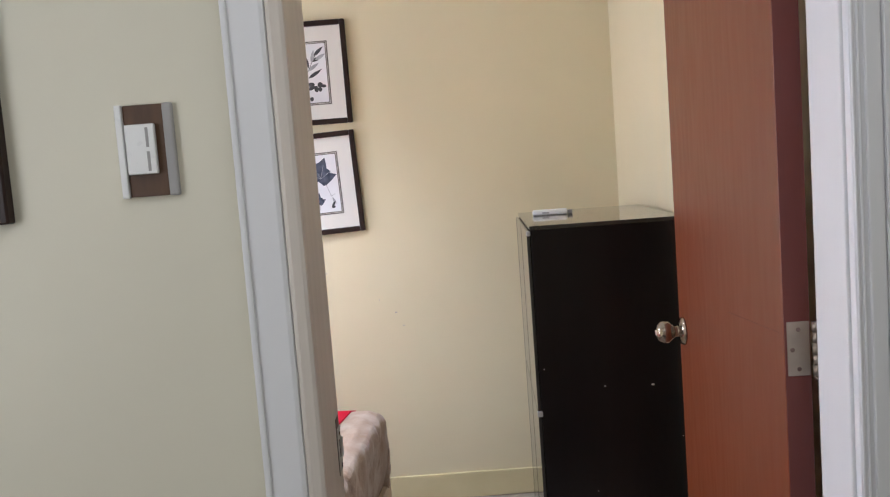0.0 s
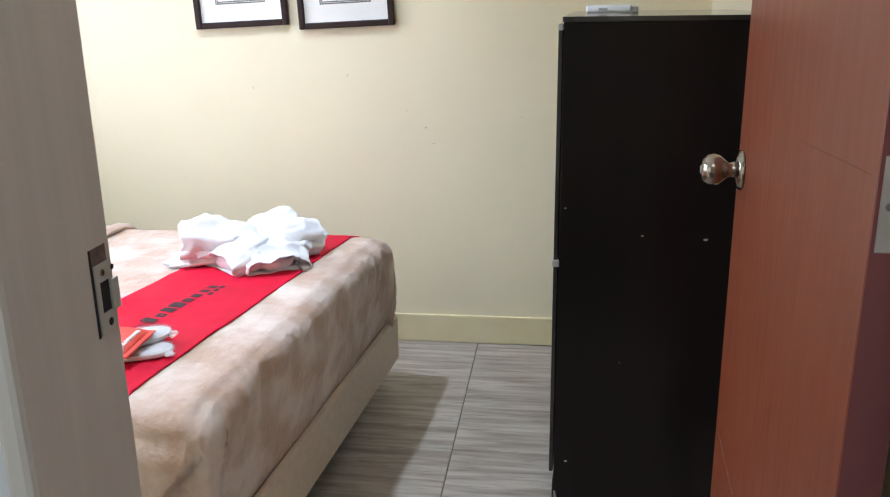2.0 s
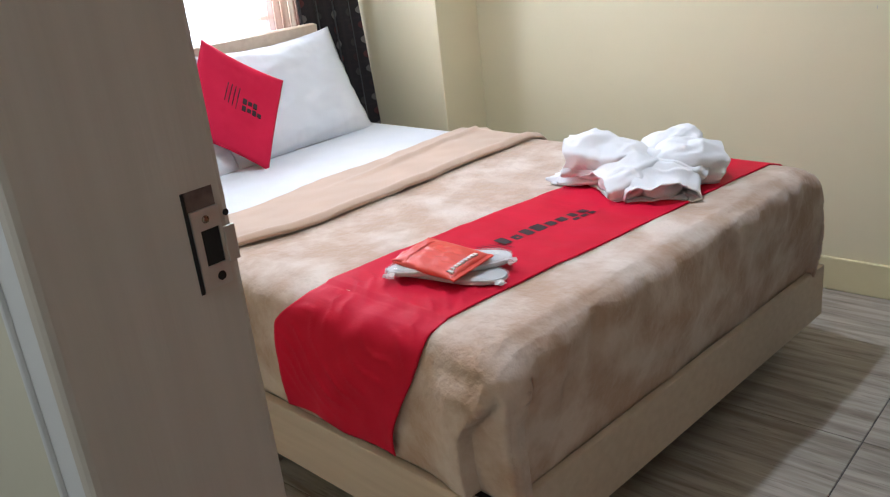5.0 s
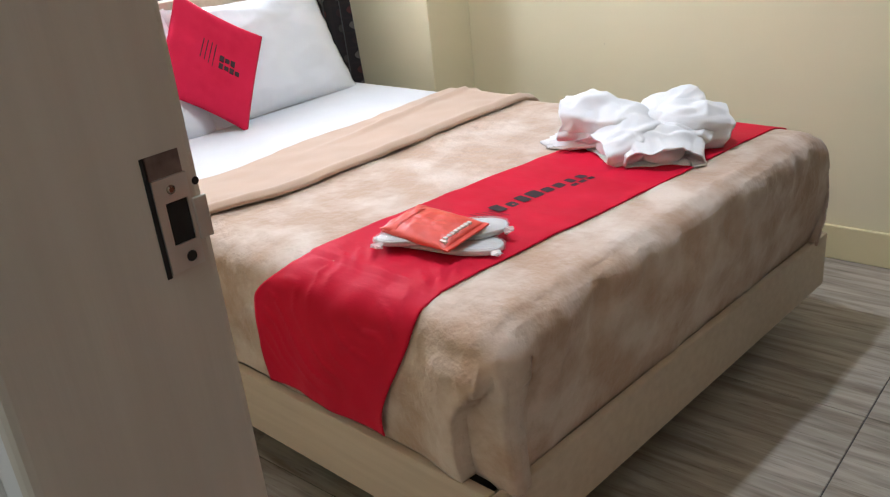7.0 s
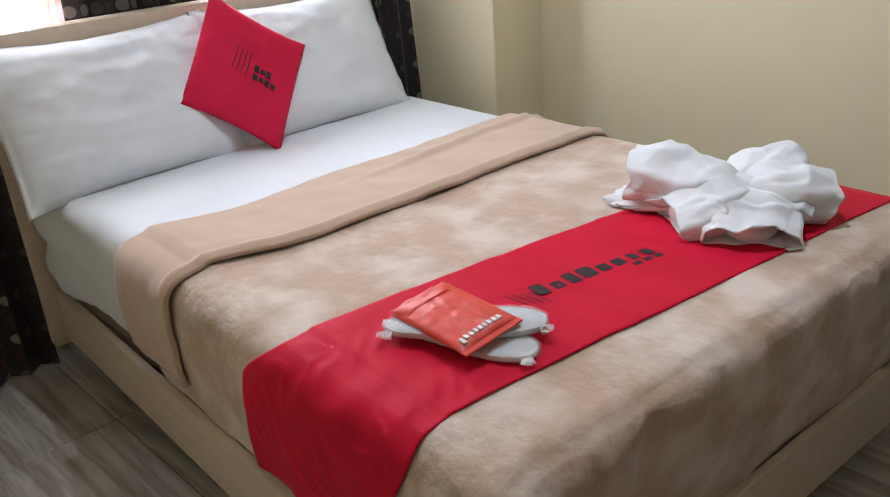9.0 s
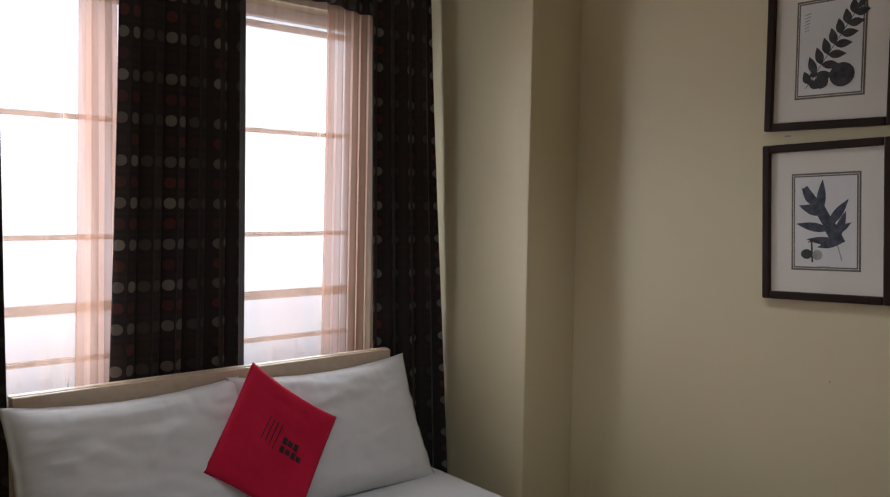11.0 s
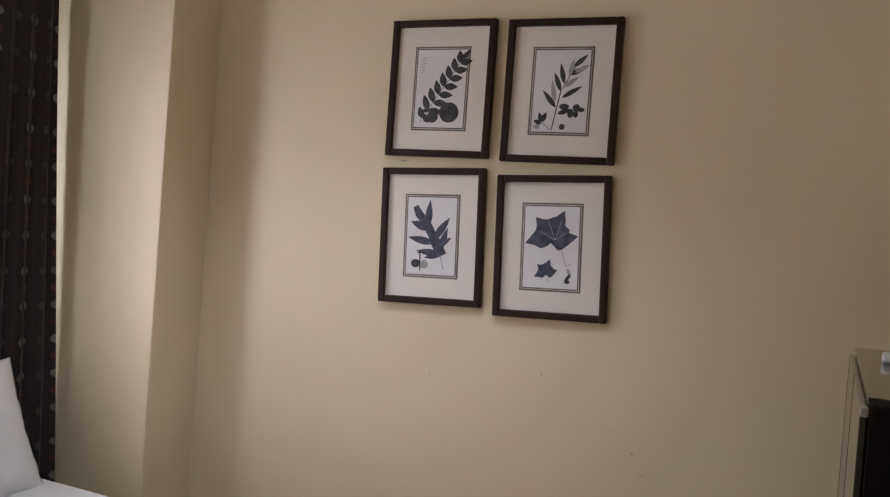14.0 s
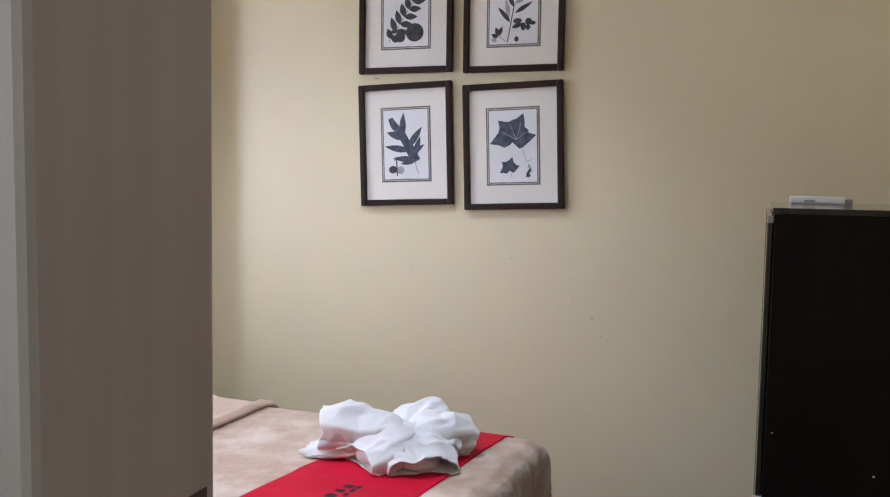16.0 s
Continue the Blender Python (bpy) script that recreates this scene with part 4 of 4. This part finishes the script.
def build_pillows():
    for cy, w, sd, lab in ((2.235, 0.64, 3, "white cotton pillow leaning on the headboard"), (2.858, 0.655, 8, "white cotton pillow leaning on the headboard")):
        m = frame_of((-2.165, cy, 0.752), (0.0, 1, 0.0), (-0.19, 0, 0.40))
        p = part("pillow", pillow_mesh(w + 0.02, 0.45, 0.155, m, sd, 0.12, 0.010, 0.045), PILLOWM, None, "", True)
        tagged(p, lab, "pillow", "bed pillows")
    # red scatter cushion standing on one corner
    top, right, bot, left = Vector((-2.182, 2.578, 1.004)), Vector((-2.080, 2.783, 0.824)), Vector((-1.978, 2.598, 0.574)), Vector((-2.079, 2.362, 0.743))
    ax, ay = (right - top + bot - left) / 2, (top - left + right - bot) / 2
    cw, ch, az = ax.length * 1.03, ay.length * 1.03, ax.cross(ay).normalized()
    ax, ay, c = ax.normalized(), ay.normalized(), (top + right + bot + left) / 4
    m = Matrix(((ax.x, ay.x, az.x, c.x), (ax.y, ay.y, az.y, c.y), (ax.z, ay.z, az.z, c.z), (0, 0, 0, 1)))
    cu = part("cushion", pillow_mesh(cw, ch, 0.060, m, 5, 0.07, 0.004), REDCUSH, None, "", True)
    tagged(cu, "red cloth scatter cushion propped on one corner against the pillows", "cushion")

    def on(x, y, w, h, ang=0.0):
        mm = m @ pose(x, y, 0.0, 0, 0, ang)
        fat = ((1 - abs(2 * x / cw) ** 2.6) * (1 - abs(2 * y / ch) ** 2.6)) ** 0.55
        return box(-w / 2, w / 2, -h / 2, h / 2, 0.030 * fat - 0.004, 0.030 * fat + 0.0030, m=mm)
    for i in range(4):
        part("print_bar", on(-0.048 + 0.014 * i, 0.020 - 0.003 * i, 0.0022, 0.066 + 0.004 * i, -3), BLACKPRINT, cu, "dark printed logo bar")
    for row, q in ((0, 0.012), (1, -0.014)):
        for i in range(3 + row):
            part("print_bar", on(0.020 + 0.019 * i, q, 0.014, 0.019 if i in (0, 2) else 0.014), BLACKPRINT, cu, "dark printed logo bar")


def build_runner():
    base = cloth_over(-1.02, -0.62, 0.0155, 0.272, 0.30, 0.3, 0.014, 7.0, ruffle=0.0045)

    def fn(u, v):
        p = base(u, v)
        p.x = (-1.022 + 0.145 * max(0.0, p.y - 1.93)) * (1 - u) + (-0.667 + 0.146 * max(0.0, p.y - 1.93)) * u
        hang = smooth01((0.57 - p.z) / 0.28) if p.y < 2.4 else 0
        p.x -= (0.110 * smooth01((0.60 - p.z) / 0.12) if p.y < 2.4 else 0) * (1 - u) + 0.105 * hang * u
        # soft slanting creases where the cloth turns down
        near = smooth01((2.30 - p.y) / 0.25) * smooth01((p.z - 0.28) / 0.12)
        s = 1.9 * v + 0.30 * u + 0.05 * wob(u * 4, v * 9, 2.0)
        ridge = (1 - abs(math.sin(62 * s + 2.2 * wob(u * 2.5, v * 5, 8.0)))) ** 4 * max(0.0, wob(u * 3 + 4, v * 7, 1.0) + 0.35)
        ridge *= smooth01(u / 0.10) * smooth01((1 - u) / 0.10)
        p.z += 0.010 * ridge * near
        p.y -= 0.010 * ridge * near * smooth01((0.575 - p.z) / 0.04)
        p.y -= hang * (0.006 + 0.004 * math.sin(9 * u + 3))
        if p.z > 0.5:
            p.z += 0.0012 * math.sin(26 * u + 9 * p.y) * smooth01((2.35 - p.y) / 0.4)
        return p
    r = part("bed_runner", sheet(fn, 64, 280), RED, None, "", True)
    tagged(r, "red cloth runner laid across the bed", "bed runner")
    thick(r, 0.003)
    # logo as plain bars that follow the cloth
    a = math.atan2(0.060, 0.272)

    def cloth_z(x, y):
        xa, xb = -1.022 + 0.145 * (y - 1.93), -0.667 + 0.146 * (y - 1.93)
        u = (x - xa) / (xb - xa)
        bx = -1.02 + 0.40 * u
        out = 0.0045 * wob(bx * 6, y * 6, TOP * 6 + 7) + 0.00225 * wob(bx * 17, y * 17, TOP * 17 + 7)
        return TOP + 0.0155 + out + 0.0012 * math.sin(26 * u + 9 * y) * smooth01((2.35 - y) / 0.4)

    def bar(y, off, wy, wx, ang=0.0, cut=0.07):
        m = pose(-0.790 + (y - 2.34) * 0.21 - off, y, 0, 0, 0, -math.degrees(a) + ang)

        def fn(u, v):
            e = (1 - cut * abs(2 * v - 1) ** 3)
            q = m @ Vector(((u - 0.5) * wx * e, (v - 0.5) * wy * (1 - cut * abs(2 * u - 1) ** 3), 0))
            return Vector((q.x, q.y, cloth_z(q.x, q.y) + 0.0026))
        return sheet(fn, 6, 6)
    for i, (w, h) in enumerate(((0.030, 0.036), (0.024, 0.025), (0.026, 0.036), (0.034, 0.036), (0.027, 0.025), (0.027, 0.025), (0.020, 0.025), (0.024, 0.025))):
        part("print_bar", bar(2.350 + 0.0355 * i, 0.012 if h > 0.03 else 0.007, w * 0.96, h * 1.12), BLACKPRINT, r, "black printed logo bar")
    for i in range(3):
        part("print_bar", bar(2.545 + 0.026 * i, -0.020, 0.019, 0.013), BLACKPRINT, r, "black printed logo bar")
    for i in range(4):
        part("print_line", bar(2.290 + 0.012 * i, 0.004 - 0.006 * i, 0.0024, 0.050 + 0.004 * (i % 2), 14, 0), BLACKPRINT, r, "thin black printed logo line")


def slipper_mesh(m, length=0.265, width=0.092, th=0.012):
    bm = bmesh.new()
    n = 40
    rings = []
    for k, (sc, z) in enumerate(((0.95, 0.0), (0.995, 0.002), (1.0, th * 0.5), (0.995, th * 0.86), (0.965, th), (0.955, th - 0.0012), (0.94, th), (0.5, th + 0.001))):
        ring = []
        for i in range(n):
            a = 2 * math.pi * i / n
            x = math.cos(a)
            wv = width / 2 * (1.0 + 0.12 * x - 0.16 * math.exp(-((x + 0.12) / 0.4) ** 2))
            ring.append(bm.verts.new(m @ Vector((length / 2 * x * sc, wv * math.copysign(abs(math.sin(a)) ** 0.8, math.sin(a)) * sc, z))))
        rings.append(ring)
    for a, b in zip(rings, rings[1:]):
        for i in range(n):
            bm.faces.new((a[i], a[(i + 1) % n], b[(i + 1) % n], b[i]))
    bm.faces.new(rings[0][::-1])
    bm.faces.new(rings[-1])
    return bm


def build_slippers():
    z = TOP + 0.0195
    poses = (pose(-0.790, 2.152, z + 0.013, 0, -1.0, 42), pose(-0.785, 2.140, z, 0, 0, 13))
    for i, m in enumerate(poses):
        t = thing("slipper", "white terry guest slipper in clear wrap lying on the red runner", "slipper", m.translation, "guest slippers")
        part("sole", slipper_mesh(m), SLIPPER, t, "", True)
        w = slipper_mesh(m @ Matrix.Translation((0, 0, -0.0008)) @ Matrix.Scale(1.025, 4), th=0.015)
        for v in w.verts:
            v.co += Vector((wob(*v.co, 60), wob(*(v.co + Vector((5, 0, 0))), 60), abs(wob(*(v.co + Vector((0, 5, 0))), 50)))) * 0.0025
        part("wrap", w, WRAP, t, "crinkled clear plastic wrap", True)
        for e in (1, -1):
            k = bmesh.new()
            bmesh.ops.create_icosphere(k, subdivisions=2, radius=0.010, matrix=m @ pose(e * 0.130, -0.026, 0.006) @ Matrix.Diagonal((1.2, 0.8, 0.5, 1)))
            for v in k.verts:
                v.co += Vector((wob(*v.co, 190), wob(*(v.co * 1.3), 190), wob(*(v.co * 1.7), 190))) * 0.007
            part("wrap_knot", k, WRAPKNOT, t, "scrunched clear wrap end")
    # toiletries packet lying over the slippers
    m = frame_of((-0.803, 2.140, z + 0.033), (0.98, -0.055, -0.02), (0.05, 1, 0.10))
    t = thing("toiletry_packet", "puffy coral red plastic toiletry packet on the slippers", "packet", (-0.812, 2.148, z + 0.02))
    bag = pillow_mesh(0.174, 0.124, 0.034, m, 9, 0.03, 0.004)
    part("pouch", bag, PACKET, t, "", True)
    crimp = box(0.084, 0.095, -0.061, 0.061, -0.002, 0.002, 0.0005, m=m)
    part("crimped_end", crimp, PACKET, t)
    flapm = sheet(lambda u, v: m @ Vector((-0.092 + 0.042 * u, -0.058 + 0.116 * v, 0.004 + 0.011 * math.sin(u * 1.5) * (1 - abs(2 * v - 1) ** 3) + 0.005 * wob(u * 3, v * 5, 2))), 10, 16)
    thick(part("folded_flap", flapm, PACKET, t, "", True), 0.0012)
    for i in range(9):
        y = -0.045 + 0.0098 * i
        part("print_bar", box(0.064, 0.074 if i else 0.079, y - 0.0033, y + 0.0033, 0.002, 0.0125 - 0.004 * (y / 0.05) ** 4, m=m), WHITEPRINT, t, "white printed logo bar")


# ---- towel bow ----
def ruffle_lobe(origin, direction, length, width, height, seed, mouth=0.62, nu=40, nv=72):
    """A soft cloth loop, gathered at origin, that swells and turns in to a loose rim."""
    d = Vector(direction).normalized()
    side = Vector((-d.y, d.x, 0)).normalized()
    upv = d.cross(side)
    if upv.z < 0:
        upv = -upv
    floor_z = TOP + 0.020

    def fn(u, v):
        a = 2 * math.pi * v
        ca, sa = math.cos(a), math.sin(a)
        grow = 0.30 + 0.70 * math.sin(math.pi / 2 * min(1.0, u / 0.45)) ** 0.8
        if u > 0.62:
            grow -= (1 - mouth) * smooth01((u - 0.62) / 0.38)
        big = wob(ca * 0.9 + seed, sa * 0.9, u * 0.8 + seed)
        pleat = (1 - abs(math.sin(3 * a + seed + 1.2 * wob(ca + seed, sa, u)))) ** 1.5
        fold = (1 - abs(wob(ca * 1.6 + seed * 2, sa * 1.6, u * 0.5 + seed))) ** 6
        f = 1 + 0.26 * big + 0.24 * (pleat - 0.3) * (1 - 0.7 * u) + 0.12 * fold * u
        reach = 1 + 0.16 * wob(ca * 1.3, sa * 1.3, seed + 4) + 0.05 * sa
        p = Vector(origin) + d * (u * length * reach) + side * (ca * width / 2 * grow * f) + upv * (sa * height / 2 * grow * f)
        n1 = Vector((wob(*(p * 13)), wob(*(p * 13 + Vector((3, 1, 0)))), wob(*(p * 13 + Vector((0, 7, 2))))))
        n2 = Vector((wob(*(p * 34)), wob(*(p * 34 + Vector((3, 1, 0)))), wob(*(p * 34 + Vector((0, 7, 2))))))
        cr = (1 - abs(wob(*(p * 11 + Vector((seed, 0, 0)))))) ** 5 - 0.35
        out = (side * ca + upv * sa)
        p += n1 * 0.010 + n2 * 0.004 + out * (0.009 * cr * min(1.0, 2 * u))
        if p.z < floor_z:
            q = floor_z - p.z
            p.z = floor_z + 0.004 * abs(wob(p.x * 30, p.y * 30, seed))
            p += (side * ca + d * 0.3) * 0.35 * q
        return p
    return sheet(fn, nu, nv)


def build_towel():
    c = Vector((-0.690, 2.870, TOP + 0.070))
    t = thing("towel", "white terry towel tied into a loose bow on the runner", "towel", (c.x, c.y, TOP + 0.02))
    lobes = (("loop", (-0.97, -0.20, 0.02), 0.225, 0.185, 0.118, 1.0, 0.90), ("loop", (0.66, 0.70, -0.06), 0.160, 0.180, 0.108, 2.7, 0.88), ("loop", (-0.02, 0.98, 0.12), 0.185, 0.130, 0.080, 4.1, 0.70),
             ("tail", (0.52, -0.80, -0.26), 0.165, 0.165, 0.072, 5.5, 0.92), ("tail", (-0.52, -0.82, -0.24), 0.170, 0.190, 0.090, 7.2, 0.88), ("tail", (-0.97, -0.20, -0.20), 0.275, 0.140, 0.030, 9.9, 0.80), ("tail", (0.92, 0.28, -0.25), 0.130, 0.150, 0.075, 12.3, 0.85))
    for name, d, ln, w, h, sd, mouth in lobes:
        ob = part(name, ruffle_lobe(c, d, ln, w, h, sd, mouth, 48, 96), TERRY, t, "", True)
        thick(ob, 0.004, -1)
        if h > 0.05:
            # each loop is stuffed with a rolled inner layer
            k = bmesh.new()
            dv = Vector(d).normalized()
            turn = dv.to_track_quat("X", "Z").to_matrix().to_4x4()
            bmesh.ops.create_icosphere(k, subdivisions=4, radius=1.0, matrix=Matrix.Translation(c + dv * ln * 0.60) @ turn @ Matrix.Diagonal((ln * 0.34, w * 0.34, h * 0.36, 1)))
            for v in k.verts:
                v.co += Vector((wob(*(v.co * 18)), wob(*(v.co * 18 + Vector((4, 0, 0)))), wob(*(v.co * 18 + Vector((0, 4, 0)))))) * 0.009
                v.co.z = max(v.co.z, TOP + 0.020)
            part("inner_fold", k, TERRY, t, "", True)
    k = bmesh.new()
    bmesh.ops.create_icosphere(k, subdivisions=4, radius=0.034, matrix=Matrix.Translation(c + Vector((0, 0, 0.006))) @ Matrix.Rotation(0.9, 4, "Z") @ Matrix.Diagonal((0.65, 1.15, 1.15, 1)))
    for v in k.verts:
        v.co += (v.co - c).normalized() * (0.010 * wob(*(v.co * 24)) + 0.003 * math.sin(120 * (v.co.x + 0.8 * v.co.y)))
    part("knot", k, TERRY, t, "", True)


def build_lamps():
    x, y, z = LAMP
    t = thing("downlight", "small round white ceiling downlight", "ceiling light", (x, y, CZ - 0.03))
    bm = bmesh.new()
    n = 28
    rows = [[bm.verts.new((x + r * math.cos(2 * math.pi * i / n), y + r * math.sin(2 * math.pi * i / n), h)) for i in range(n)] for r, h in ((0.066, CZ - 0.001), (0.064, CZ - 0.05), (0.052, CZ - 0.05), (0.050, CZ - 0.001))]
    for p, q in zip(rows, rows[1:]):
        for i in range(n):
            bm.faces.new((p[i], p[(i + 1) % n], q[(i + 1) % n], q[i]))
    part("trim_ring", bm, WHITEPLASTIC, t, "", True)
    # unseen housing, added to go with the hall's ceiling fill lamp
    h = thing("added_hall_fitting", "unseen flat white fitting added above the hall fill lamp", "ceiling light", (0.1, 0.20, CZ - 0.05))
    part("housing", box(-0.43, 0.63, -0.08, 0.48, CZ - 0.05, CZ, 0.004), WHITEPLASTIC, h)


def build_floor():
    f = structure("floor", box(WX0 - 0.1, WX1 + 0.1, 1.262, PY + 0.1, -0.1, -0.003), GROUT, "grey wood-look tiled bedroom floor", "floor")
    size, deep, gap = 0.60, 0.90, 0.003
    me = None
    nx0, ny0 = -0.135 - 4 * size, 2.845 - 2 * deep
    for i in range(8):
        for j in range(7):
            x, y = nx0 + i * size, ny0 + j * deep
            x0, x1 = max(x + gap / 2, WX0 - 0.09), min(x + size - gap / 2, WX1 + 0.09)
            y0, y1 = max(y + gap / 2, 1.265), min(y + deep - gap / 2, PY + 0.09)
            if x1 - x0 < 0.02 or y1 - y0 < 0.02:
                continue
            whole = x1 - x0 > size - 2 * gap and y1 - y0 > deep - 2 * gap
            if whole and me is not None:
                ob = new("tile", me)
                ob.parent = f
            else:
                bm = box(x0 - x, x1 - x, y0 - y, y1 - y, -0.010, 0.0, 0.0012, seg=1)
                ob = part("tile", bm, TILE, f)
                if whole:
                    me = ob.data
            ob.location = (x, y, 0)


build_shell()
build_door_frame()
build_strike_plate()
build_door()
build_key_switch()
build_cabinet()
G = "dark framed botanical print with ivory mat, "
build_picture(-1.015, 1.926, 0.3, art_ash, G + "ash leaf and fruits")
build_picture(-0.619, 1.922, 0.2, art_olive, G + "olive branch")
build_picture(-1.008, 1.452, 2.2, art_oak, G + "oak leaf, hung tilted")
build_picture(-0.611, 1.447, 2.2, art_maple, G + "maple leaves, hung tilted")
build_window()
build_curtains()
build_bed()
build_pillows()
build_runner()
build_slippers()
build_towel()
build_lamps()
build_floor()
